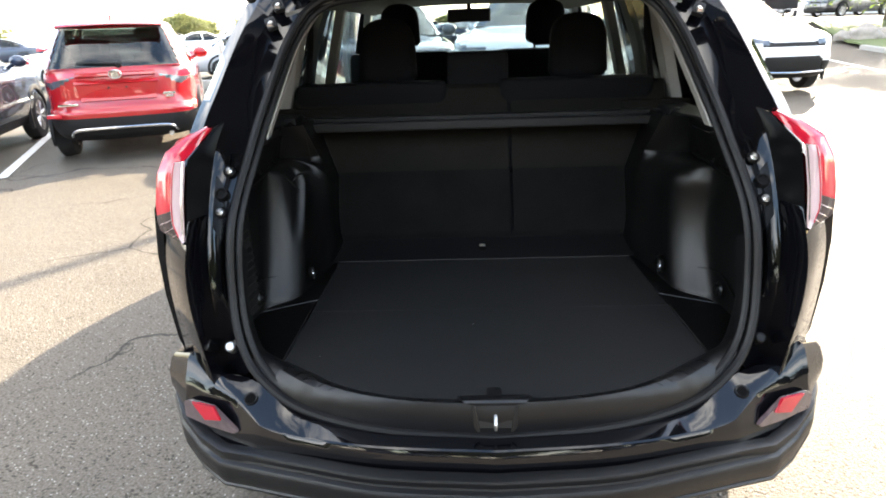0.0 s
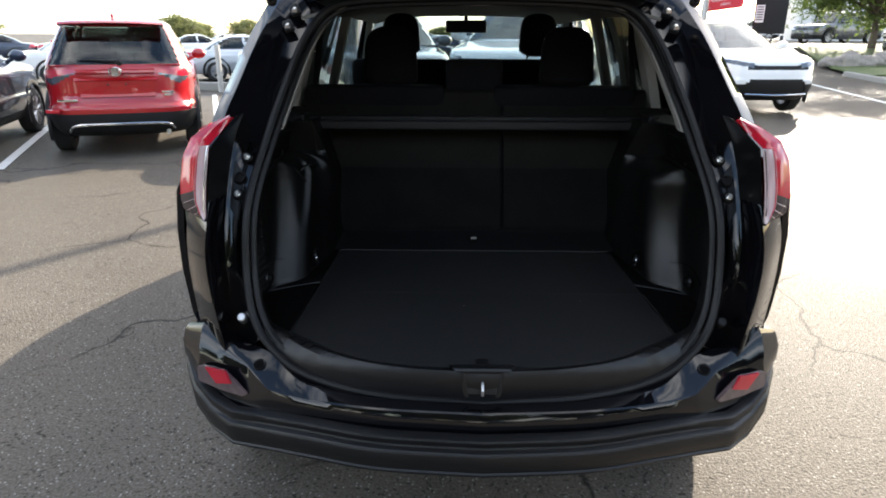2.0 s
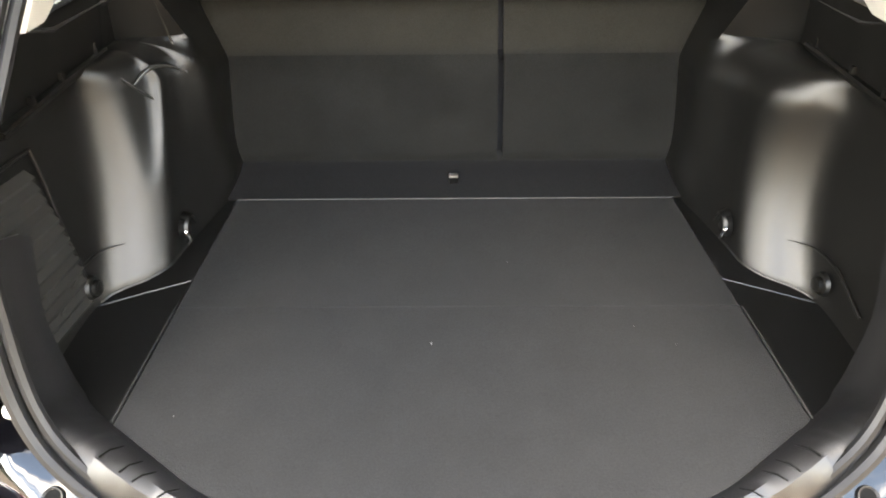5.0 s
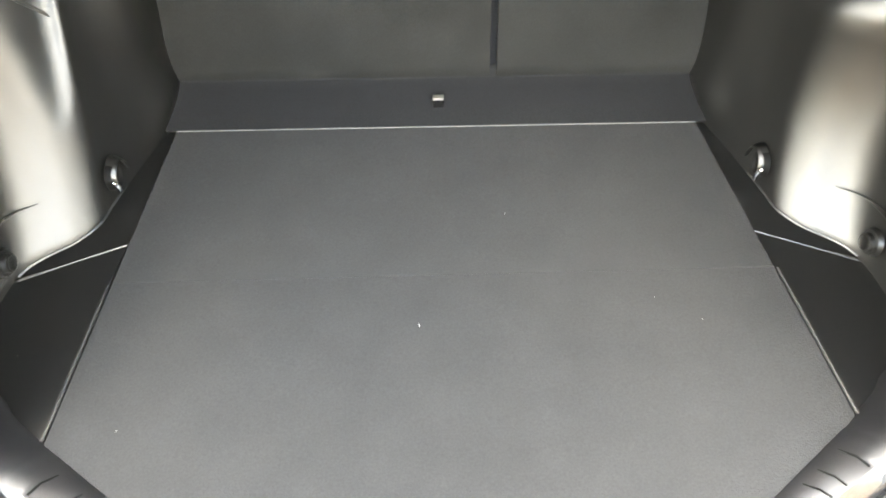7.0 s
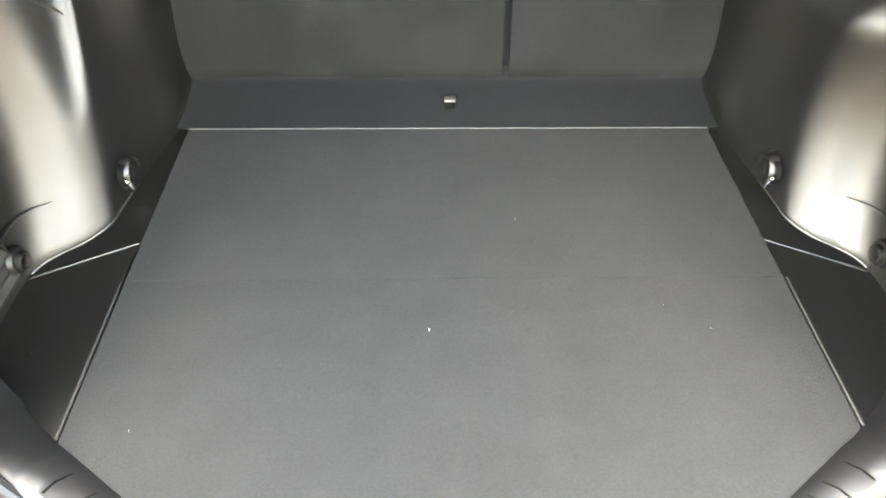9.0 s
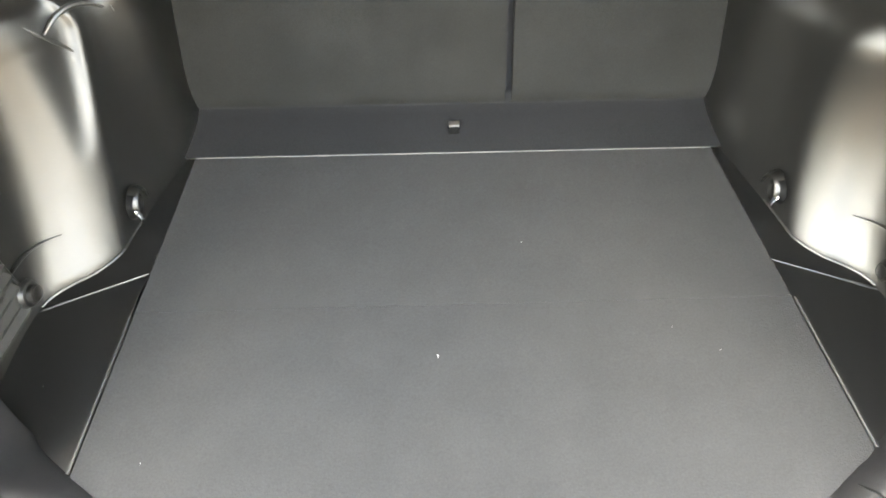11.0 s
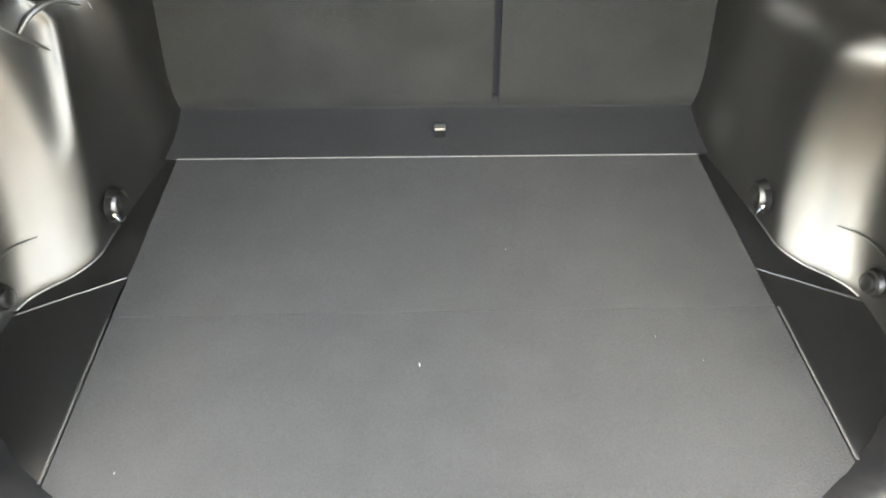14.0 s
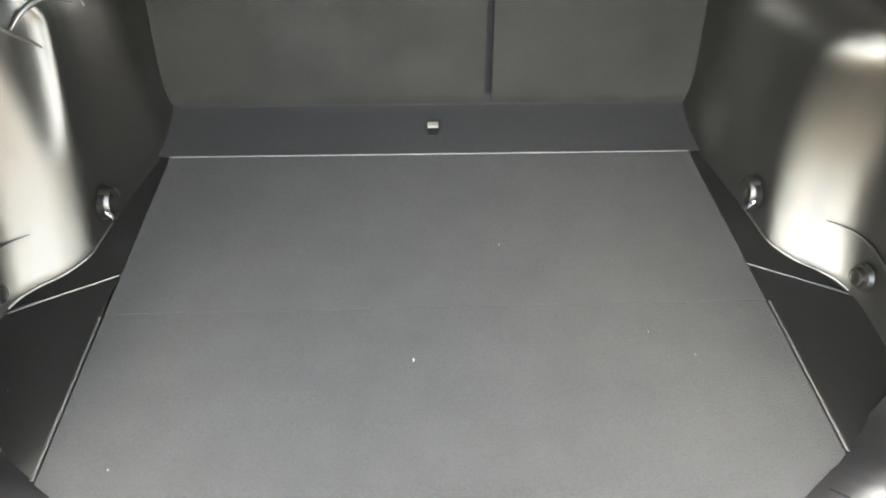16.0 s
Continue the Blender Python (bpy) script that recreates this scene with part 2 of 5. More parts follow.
# ---- the black SUV, its tailgate open ----
N = 85
SEAL = [(0, .20, .580), (.27, .222, .590), (.465, .265, .618), (.572, .305, .675), (.63, .342, .752), (.655, .39, .875), (.652, .447, 1.05),
        (.617, .567, 1.22), (.587, .655, 1.335), (.540, .775, 1.485), (.47, .835, 1.575), (.33, .828, 1.602), (0, .80, 1.611)]
JAMB = [(.695, .40, .60), (.724, .42, .875), (.722, .47, 1.05), (.705, .55, 1.225), (.672, .65, 1.345), (.622, .79, 1.50), (.545, .885, 1.60), (.36, .90, 1.645), (0, .885, 1.655)]
EDGE = [(.718, .345, .60), (.748, .338, .875), (.742, .375, 1.04), (.740, .535, 1.245), (.712, .64, 1.365), (.664, .80, 1.53), (.585, .915, 1.645), (.38, .955, 1.685), (0, .96, 1.695)]
FLANK = [(.874, .56, .60), (.871, .54, .875), (.848, .53, 1.04), (.79, .66, 1.245), (.765, .80, 1.365), (.705, .93, 1.53), (.61, 1.02, 1.665), (.39, 1.06, 1.71), (0, 1.07, 1.72)]


def side(pts, s):
    return [Vector((p[0] * s, p[1], p[2])) for p in pts]


def both(pts):
    """The line of one side, mirrored, from the far left round to the right."""
    return [Vector((-p[0], p[1], p[2])) for p in pts[:0:-1]] + [Vector(p) for p in pts]


suv = thing("suv", "glossy black SUV with its tailgate open, parked on the asphalt lot", "car")

# jamb between the rubber seal and the outer panels
bm = bmesh.new()
seal_line = catmull(SEAL, N)
seal_up = seal_line[int(N * 3.5 / 12):]
k = len(seal_up)
jamb_line, edge_line, flank_line = catmull(JAMB, k), catmull(EDGE, k), catmull(FLANK, k)
lip = [p + Vector((0.006, 0.012, 0)) for p in seal_up]
step = [a.lerp(b, 0.55) + Vector((0, 0.008, 0)) for a, b in zip(lip, jamb_line)]
bend = [a.lerp(b, 0.9) + Vector((0, 0.004, 0)) for a, b in zip(lip, jamb_line)]
loft(bm, [both(r[::-1]) for r in (lip, step, bend, jamb_line)])
part("rear_jamb", bm, BLACK_PAINT, suv)

# added matt strip on the hinge side, dark in place of the tailgate's reflection
bm = bmesh.new()
top = [q for q in range(k) if abs(jamb_line[q].x) < .53 and jamb_line[q].z > 1.5]
loft(bm, [both([a[q] + Vector((0, dy, dz)) for q in top][::-1]) for a, dy, dz in ((lip, -.008, .006), (step, -.024, .0), (jamb_line, -.012, .0), (edge_line, -.012, .004))])
part("jamb_dark_strip", bm, RUBBER, suv)

# outer rear quarter: from the jamb's edge round the corner on to the flank
for s in (-1, 1):
    bm = bmesh.new()
    mid = [a.lerp(b, 0.5) + Vector((0.018, -0.022, 0.004)) for a, b in zip(edge_line, flank_line)]
    rows = [jamb_line, [a.lerp(b, 0.93) + Vector((0, -.004, 0)) for a, b in zip(jamb_line, edge_line)], edge_line, mid, flank_line]
    loft(bm, [side(r, s) for r in rows])
    part("quarter_panel", bm, BLACK_PAINT, suv)

# flanks with wheel arches
WHEEL_Y, WHEEL_R = (0.98, 3.66), 0.35


def arch(y, low, radius=0.43, centre=0.36, wheels=WHEEL_Y):
    z = low
    for w in wheels:
        if abs(y - w) < radius:
            z = max(z, centre + math.sqrt(radius ** 2 - (y - w) ** 2))
    return z


ys = [0.50 + i * 0.05 for i in range(80)]
for s in (-1, 1):
    bm = bmesh.new()
    rows = []
    for y in ys:
        nose = max(0.0, (y - 3.7) / 0.8)
        w = 0.886 - 0.11 * nose ** 2
        low, belt = arch(y, 0.30), 1.06 + (0.1 if y < 1 else 0.1 * max(0, 1 - (y - 1) / 1.6)) - 0.14 * nose ** 2
        if y < 0.75:
            low = max(low, 0.62 - 0.2 * (y - 0.5) / 0.25)
        rows.append([Vector((s * w * f, y, low + (belt - low) * u)) for u, f in ((0, .955), (.15, .985), (.4, 1.0), (.62, 1.0), (.85, .985), (1, .93))])
    loft(bm, rows)
    thick(bm, 0.02)
    part("body_side", bm, BLACK_PAINT, suv)
bm = bmesh.new()
rows = []
for i in range(20):
    y = 3.35 + i * 0.06
    nose = max(0.0, (y - 3.7) / 0.8)
    rows.append([Vector((x * (0.84 - 0.12 * nose ** 2), y, 1.055 - 0.14 * nose ** 2 + 0.03 * (1 - x * x))) for x in np.linspace(-1, 1, 13)])
loft(bm, rows)
thick(bm, 0.015)
part("bonnet", bm, BLACK_PAINT, suv)
bm = bmesh.new()
rows = []
for z in np.linspace(0.3, 0.93, 9):
    rows.append([Vector((x * 0.80, 4.47 - 0.18 * x ** 4 - 0.10 * (z > 0.8), z)) for x in np.linspace(-1, 1, 15)])
loft(bm, rows)
thick(bm, 0.03)
part("front_bumper", bm, BLACK_PAINT, suv)

# roof skin and pillars
bm = bmesh.new()
rows = []
for i in range(24):
    u = i / 23
    rows.append([Vector((p.x * (1 + 0.06 * math.sin(u * math.pi) - 0.05 * u), p.y + u * (2.83 - p.y), p.z + 0.02 * math.sin(u * math.pi) - 0.045 * u * u)) for p in both(flank_line[-int(k * 2.2 / 8):][::-1])])
loft(bm, rows)
thick(bm, 0.03)
part("roof", bm, BLACK_PAINT, suv)
for s in (-1, 1):
    for name, foot, top, wide, wide_top in (("pillar", (.80, 1.36, 1.13), (.635, 1.30, 1.66), .10, .10), ("pillar", (.82, 2.12, 1.09), (.645, 2.05, 1.665), .09, .08), ("pillar", (.80, 3.46, 1.05), (.60, 2.78, 1.645), .07, .07)):
        bm = bmesh.new()
        rows = []
        for i in range(9):
            u = i / 8
            c = Vector(foot).lerp(Vector(top), u) + Vector((0.02 * math.sin(u * math.pi), 0, 0))
            w = wide + (wide_top - wide) * u
            rows.append([Vector((s * (c.x + dx), c.y + dy * w, c.z)) for dx, dy in ((-.03, -.5), (.005, -.5), (.01, 0), (.005, .5), (-.03, .5), (-.035, 0))])
        loft(bm, rows, True, True)
        part(name, bm, BLACK_PAINT, suv)
    # the panel behind the small rear side window
    bm = bmesh.new()
    a = flank_line[int(k * 2.6 / 8):int(k * 6.3 / 8)]
    b = catmull([(.815, 0.98, 1.16), (.775, 1.02, 1.34), (.705, 1.10, 1.52), (.625, 1.2, 1.665)], len(a))
    loft(bm, [side(a, s), side(b, s)])
    thick(bm, 0.012)
    part("rear_pillar", bm, BLACK_PAINT, suv)
    # side glass
    for y0, y1, t0, t1 in ((1.00, 1.34, 1.12, 1.28), (1.38, 2.1, 1.34, 2.03), (2.14, 3.42, 2.07, 2.80)):
        bm = bmesh.new()
        rows = []
        for i in range(7):
            u = i / 6
            rows.append([Vector((s * (.795 + (.63 - .795) * u + .015 * math.sin(u * math.pi)), y0 + (t0 - y0) * u + (y1 - y0 + (t1 - t0 - y1 + y0) * u) * v, 1.08 + .57 * u)) for v in np.linspace(0, 1, 6)])
        loft(bm, rows)
        thick(bm, 0.004)
        part("side_window", bm, PRIVACY if y0 < 2 else WINDOW, suv)
bm = bmesh.new()
loft(bm, [[Vector((x * (.80 - .2 * u), 3.48 - .68 * u + .07 * (1 - x * x), 1.05 + .595 * u)) for x in np.linspace(-1, 1, 13)] for u in np.linspace(0, 1, 7)])
thick(bm, 0.005)
part("windscreen", bm, WINDOW, suv)


def wheel(parent, x, y, r, s, width=0.22, spokes=5):
    bm = bmesh.new()
    w = width / 2
    turned(bm, [(-w, r * .66), (-w, r * .9), (-w * .8, r * .985), (-w * .3, r), (w * .3, r), (w * .8, r * .985), (w, r * .9), (w, r * .66), (-w, r * .66)], (x, y, r), n=40)
    t = part("tyre", bm, TYRE, parent)
    bm = bmesh.new()
    turned(bm, [(s * w * .95, r * .69), (s * w * .9, r * .62), (s * w * .2, r * .60), (-s * w * .9, r * .62), (-s * w * .9, r * .67)], (x, y, r), n=40)
    for q in range(spokes):
        for d in (-.16, .16):
            a = q / spokes * math.tau + d
            p, o = Vector((x + s * w * .8, y, r)), Vector((0, math.cos(a), math.sin(a)))
            e = Vector((0, math.cos(a + d * .5), math.sin(a + d * .5)))
            rod(bm, p + o * r * .1, p + e * r * .64, r * .045, r * .07, 6)
    rod(bm, (x + s * w * .55, y, r), (x + s * w * .88, y, r), r * .17, r * .12, 20)
    part("rim", bm, ALLOY, t, "silver spoked alloy rim")


for s in (-1, 1):
    for y in WHEEL_Y:
        wheel(suv, s * .79, y, WHEEL_R, s)

# rear bumper: painted shelf and band above, black plastic below


def wrap(*lines, n=49):
    """Rows across the car from one side's lines."""
    out = []
    for r in lines:
        soft, hard = catmull(r[:5], n // 2), steps_even(r[3:], 4)
        soft = soft[:int((n // 2 - 1) * 3 / 4) + 1]
        out.append(both(soft + [p for p in hard if p.x > soft[-1].x + 1e-4]))
    m = min(len(o) for o in out)
    assert all(len(o) == m for o in out)
    return out


def steps_even(pts, each):
    """Straight runs through pts, each cut into the same number of steps."""
    pts = [Vector(p) for p in pts]
    return [a.lerp(b, i / each) for a, b in zip(pts, pts[1:]) for i in range(each)] + [pts[-1]]


def tween(u, a, b):
    return min(1.0, max(0.0, (u - a) / (b - a)))


bm = bmesh.new()
loft(bm, wrap(
    [(0, .26, .555), (.27, .28, .565), (.465, .34, .592), (.56, .4, .63), (.64, .45, .64), (.72, .45, .64), (.76, .49, .65), (.8, .58, .62), (.82, .64, .6)],
    [(0, .222, .56), (.27, .244, .57), (.465, .288, .598), (.56, .32, .636), (.64, .362, .655), (.72, .395, .66), (.775, .44, .68), (.82, .53, .65), (.84, .63, .62)],
    [(0, .204, .5835), (.27, .228, .589), (.465, .27, .608), (.56, .312, .645), (.64, .355, .661), (.728, .375, .672), (.792, .415, .703), (.85, .475, .682), (.87, .6, .64)],
    [(0, .175, .5855), (.27, .198, .5885), (.465, .24, .597), (.565, .285, .62), (.645, .332, .65), (.735, .366, .672), (.8, .403, .707), (.868, .458, .682), (.895, .58, .64)],
    [(0, .142, .5845), (.27, .162, .5845), (.465, .204, .584), (.58, .25, .59), (.65, .303, .63), (.737, .358, .66), (.806, .395, .694), (.88, .455, .668), (.902, .58, .635)],
    [(0, .138, .581), (.27, .158, .581), (.465, .2, .58), (.584, .247, .586), (.654, .3, .624), (.737, .341, .634), (.809, .369, .648), (.886, .44, .636), (.905, .59, .622)],
    [(0, .128, .559), (.27, .149, .559), (.465, .193, .562), (.588, .243, .57), (.662, .296, .587), (.736, .334, .612), (.808, .362, .620), (.884, .436, .612), (.905, .6, .610)],
    [(0, .1275, .553), (.27, .1485, .553), (.465, .1925, .556), (.592, .24, .556), (.68, .29, .556), (.745, .327, .585), (.813, .356, .590), (.886, .438, .592), (.905, .6, .59)],
    [(0, .136, .519), (.27, .157, .52), (.465, .2005, .521), (.6, .24, .517), (.686, .284, .505), (.755, .325, .535), (.822, .36, .553), (.886, .452, .57), (.905, .6, .575)],
    [(0, .146, .513), (.27, .167, .514), (.465, .2105, .515), (.6, .25, .511), (.686, .294, .499), (.75, .335, .528), (.816, .368, .547), (.878, .46, .562), (.895, .6, .57)]))
thick(bm, 0.005)
bumper = part("bumper", bm, BLACK_PAINT, suv, "glossy black painted bumper with a loading shelf", sharp=24)
# skirt: rows set off from its upper edge, outward and down
SKIRT = [(0, .098, .531), (.27, .118, .532), (.465, .166, .533), (.60, .214, .523), (.69, .246, .514), (.765, .299, .520), (.828, .352, .551), (.886, .45, .574), (.903, .60, .578)]
SKIRT_DROP = [1, 1, 1, 1, 1, .95, .85, .75, .7]
SKIRT_OUT = [1, 1, 1, .95, .8, .5, .35, .3, .3]


def skirt_row(out, down):
    row = []
    for i, (x, y, z) in enumerate(SKIRT):
        a, b = SKIRT[max(0, i - 1)], SKIRT[min(len(SKIRT) - 1, i + 1)]
        d = Vector((b[1] - a[1], a[0] - b[0], 0)).normalized() if i else Vector((0, -1, 0))
        o = out * (SKIRT_OUT[i] if out > 0 else 1)
        row.append((x + d.x * o, y + d.y * o, z - down * SKIRT_DROP[i]))
    return row


bm = bmesh.new()
loft(bm, wrap(*[skirt_row(o, d) for o, d in ((-.028, -.002), (-.004, -.001), (.001, .001), (.003, .006), (-.002, .022), (.000, .027), (.012, .031), (.015, .036), (.017, .042), (.015, .075), (.006, .092), (.010, .096), (.008, .103), (-.03, .114), (-.11, .12))]))
thick(bm, 0.006)
part("lower_bumper", bm, SKIRT_PLASTIC, suv, "matt black textured plastic bumper skirt")
for s in (-1, 1):
    # reflector
    bm = bmesh.new()
    o = [(0.807, 0.347, 0.599), (0.785, 0.337, 0.611), (0.711, 0.304, 0.613), (0.643, 0.273, 0.557), (0.659, 0.280, 0.544), (0.731, 0.313, 0.546), (0.808, 0.347, 0.555)]
    prism(bm, side(o, s), (s * .004, -.010, 0))
    bmesh.ops.bevel(bm, geom=bm.edges[:], offset=.003, segments=2, affect="EDGES")
    refl = part("reflector", bm, REFLECTOR_RIM, suv, "reflector with a clear smoky rim set in the bumper corner")
    bm = bmesh.new()
    o = [(0.775, 0.321, 0.611), (0.709, 0.292, 0.616), (0.693, 0.285, 0.580), (0.742, 0.307, 0.568)]
    prism(bm, side(o, s), (s * .003, -.006, 0))
    part("red_lens", bm, RED_LENS, refl, "red reflector lens")
    # tail light: red above, clear strip inside and below
    lamp_out = [(.698, .50, 1.291), (.740, .458, 1.270), (.783, .432, 1.240), (.808, .42, 1.19), (.820, .413, 1.12), (.822, .408, 1.075), (.815, .402, 1.050), (.754, .384, 1.020)]
    lamp_in = [(.688, .505, 1.285), (.729, .412, 1.221), (.741, .396, 1.13), (.748, .387, 1.06), (.750, .382, 1.030)]
    lamp_far = [(.72, .57, 1.285), (.795, .53, 1.252), (.832, .52, 1.19), (.846, .52, 1.12), (.840, .51, 1.065), (.83, .50, 1.045), (.79, .46, 1.03)]
    M = 33
    lo, li, lf = steps(lamp_out, M), steps(lamp_in, M), steps(lamp_far, M)
    across = [0, .06, .2, .38, .42, .6, .8, .95, 1.0]
    grid = [[p.lerp(q, f) + Vector((0, -.016 * math.sin(min(1, f * 1.05 + .04) * math.pi) ** .6 if f < .95 else -.002, 0)) for p, q in zip(li, lo)] for f in across]
    grid.append([p.lerp(q, .5) for p, q in zip(lo, lf)])
    grid.append(lf)
    pieces = (("tail_light", 12, M - 1, 0, 3, CLEAR_LENS, "tail light with a clear strip"), ("red_lens", 0, 12, 0, 3, RED_LENS, "glossy red lens"), ("red_lens", 0, 23, 3, 10, RED_LENS, "glossy red lens"), ("smoked_lens", 23, M - 1, 3, 10, SMOKED_LENS, "smoked grey lens"))
    lamp = None
    for nm, i0, i1, f0, f1, mt, lb in pieces:
        bm = bmesh.new()
        loft(bm, [side(g[i0:i1 + 1], s) for g in grid[f0:f1 + 1]])
        thick(bm, 0.003)
        ob = part(nm, bm, mt, lamp or suv, lb)
        lamp = lamp or ob
    for f, rib_m in ((.03, CHROME), (.34, RED_LENS)):
        bm = bmesh.new()
        tube(bm, side([p.lerp(q, f) + Vector((0, -.012 - .02 * f, 0)) for p, q in list(zip(li, lo))[12:M - 2]], s), .0016, 5)
        part("lens_rib", bm, rib_m, lamp)
    for q in range(25, M - 3, 2):
        bm = bmesh.new()
        tube(bm, side([g[q] + Vector((-.001, -.0012, 0)) for g in grid[4:8]], s), .0009, 5)
        part("lens_rib", bm, CLEAR_LENS, lamp)
    # black housing wall from the lens to the jamb
    bm = bmesh.new()
    back = []
    for p in li:
        a, b = next((a, b) for a, b in zip(jamb_line, jamb_line[1:]) if a.z <= p.z <= b.z)
        back.append(a.lerp(b, (p.z - a.z) / (b.z - a.z)))
    back = [Vector((v.x + .002, v.y + .004, p.z)) for v, p in zip(back, li)]
    loft(bm, [side(r, s) for r in ([p + Vector((-.002, .004, 0)) for p in li], back)])
    thick(bm, .003)
    part("lamp_housing", bm, SATIN_BLACK, lamp)
    # bolts, plug and rubber stop in the jamb
    bm = bmesh.new()
    pick = [q for q in range(k) if 1.04 < jamb_line[q].z < 1.19]
    loft(bm, [side([lip[q].lerp(jamb_line[q], f) + Vector((0, up, 0)) for q in pick], s) for f, up in ((.20, .014), (.30, .004), (.82, .002), (.90, .012))])
    thick(bm, .003)
    plate = part("jamb_bracket", bm, SATIN_BLACK, suv)
    for c, rb in (((.668, .520, 1.172), .0100), ((.688, .470, 1.077), .0100)):
        bm = bmesh.new()
        tl = pose(c[0] * s, c[1], c[2], -42)
        turned(bm, [(-.006, 0), (-.006, rb * .55), (-.004, rb * .7), (-.002, rb), (.0, rb * 1.05), (.010, rb * 1.05)], (0, 0, 0), "y", 16)
        bm.transform(tl)
        part("bolt", bm, STEEL, plate, "zinc-plated bolt head")
        bm = bmesh.new()
        turned(bm, [(.0, rb * 1.0), (-.001, rb * 1.35), (.002, rb * 1.6), (.010, rb * 1.6)], (0, 0, 0), "y", 18)
        bm.transform(tl)
        part("bolt_washer", bm, RUBBER, plate)
    bm = bmesh.new()
    turned(bm, [(.002, 0), (.002, .011), (-.002, .013), (-.002, .016), (.006, .018), (.014, .018)], (0, 0, 0), "y", 20)
    bm.transform(pose(s * .684, .488, 1.120, -42))
    part("plug", bm, RUBBER, plate)
    # left cap given bright steel for the gleam of sky on it
    bm = bmesh.new()
    turned(bm, [(-.012, 0), (-.012, .010), (-.009, .0135), (.0, .0145), (.02, .0145)], (0, 0, 0), "y", 20)
    bm.transform(pose(s * .680, .385, .733, -38))
    part("rubber_stop", bm, STEEL if s < 0 else RUBBER, suv)
    bm = bmesh.new()
    turned(bm, [(.0005, 0), (.0005, .012), (-.0025, .0145), (-.003, .0165), (.003, .0185), (.01, .0185)], (0, 0, 0), "y", 20)
    bm.transform(pose(s * .615, .300, .631, -55))
    plug = part("plug", bm, RUBBER, suv, "black recessed plug in the bumper")
    # disc coloured near-black for the shade in the plug's hollow
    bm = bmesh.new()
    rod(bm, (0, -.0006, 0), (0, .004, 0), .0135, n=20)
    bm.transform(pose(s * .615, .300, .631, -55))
    part("plug_bottom", bm, SHADE_BLACK, plug)

# rubber seal round the opening: two ridges
bm = bmesh.new()
loop = [Vector((-p.x, p.y, p.z)) for p in seal_line] + [p for p in seal_line[-2:0:-1]]
tube(bm, [p + Vector((0, -.004, 0)) for p in loop], .0115, 8, closed=True)
tube(bm, [Vector((p.x * .972, p.y + .010, 1.09 + (p.z - 1.09) * .972)) for p in loop], .0095, 8, closed=True)
part("door_seal", bm, RUBBER, suv, "black rubber weather seal round the opening")

# open tailgate above, with struts and hinges
bm = bmesh.new()
rows = []
for i in range(13):
    u = i / 12
    y, z = .90 - 1.16 * u, 1.675 + .56 * u - .08 * u * u
    w = .56 + .22 * min(1, u * 1.6) - .05 * max(0, u - .8) * 5
    rows.append([Vector((x * w, y, z + .05 * (1 - x * x))) for x in np.linspace(-1, 1, 17)])
loft(bm, rows)
thick(bm, 0.09)
gate = part("tailgate", bm, BLACK_PAINT, suv, "raised black tailgate seen from below")
bm = bmesh.new()
loft(bm, [[Vector((p.x * .86, p.y - .01, p.z - .10)) for p in r] for r in rows[1:-1]])
thick(bm, 0.02)
part("inner_panel", bm, BLACK_PLASTIC, gate, "black plastic inner lining")
for s in (-1, 1):
    bm = bmesh.new()
    rod(bm, (s * .622, .74, 1.595), (s * .60, .33, 1.73), .009, n=10)
    rod(bm, (s * .602, .37, 1.717), (s * .585, .02, 1.832), .015, n=12)
    bmesh.ops.create_uvsphere(bm, u_segments=10, v_segments=8, radius=.016, matrix=Matrix.Translation((s * .622, .74, 1.595)))
    part("strut", bm, BLACK_PLASTIC, suv, "black gas strut holding the tailgate")
    bm = bmesh.new()
    box(bm, (s * .50, .885, 1.645), (.07, .10, .03), .008)
    rod(bm, (s * .46, .87, 1.665), (s * .54, .87, 1.665), .012)
    part("hinge", bm, BLACK_PAINT, suv)

for s in (-1, 1):
    for c in ((.590, .806, 1.525), (.574, .842, 1.572)):
        bm = bmesh.new()
        turn = Matrix.Rotation(radians(-40), 4, "X") @ Matrix.Rotation(radians(s * 25), 4, "Y")
        box(bm, (s * c[0], c[1] - .012, c[2]), (.030, .016, .040), .006, turn)
        br = part("strut_bracket", bm, BLACK_PLASTIC, suv)
        bm = bmesh.new()
        rod(bm, (s * c[0], c[1] - .028, c[2] - .004), (s * c[0], c[1] - .014, c[2]), .008, .010, 12)
        part("bolt", bm, STEEL, br, "zinc-plated bolt head")

# ---- inside the load space ----
MAT_FRONT = [(0, .218), (.125, .220), (.21, .229), (.30, .248), (.385, .283), (.46, .332), (.523, .375), (.553, .395)]


def floor_z(y):
    return .674 + .068 * (y - .24)


def mat_half_width(y):
    return .553 + (.508 - .553) * (y - .39) / .62


# sill plate between mat and seal
bm = bmesh.new()
inner = catmull([(x, y, floor_z(y) - .004) for x, y in MAT_FRONT] + [(.62, .435, .70), (.650, .462, .765), (.664, .485, .85), (.664, .53, .96)], 60)
seal_low = seal_line[:int(N * 5.5 / 12)]
seal_s = [seal_low[round(i * (len(seal_low) - 1) / 59)] for i in range(60)]
rows = [[Vector((p.x, p.y + .02, p.z - .02)) for p in inner], inner]
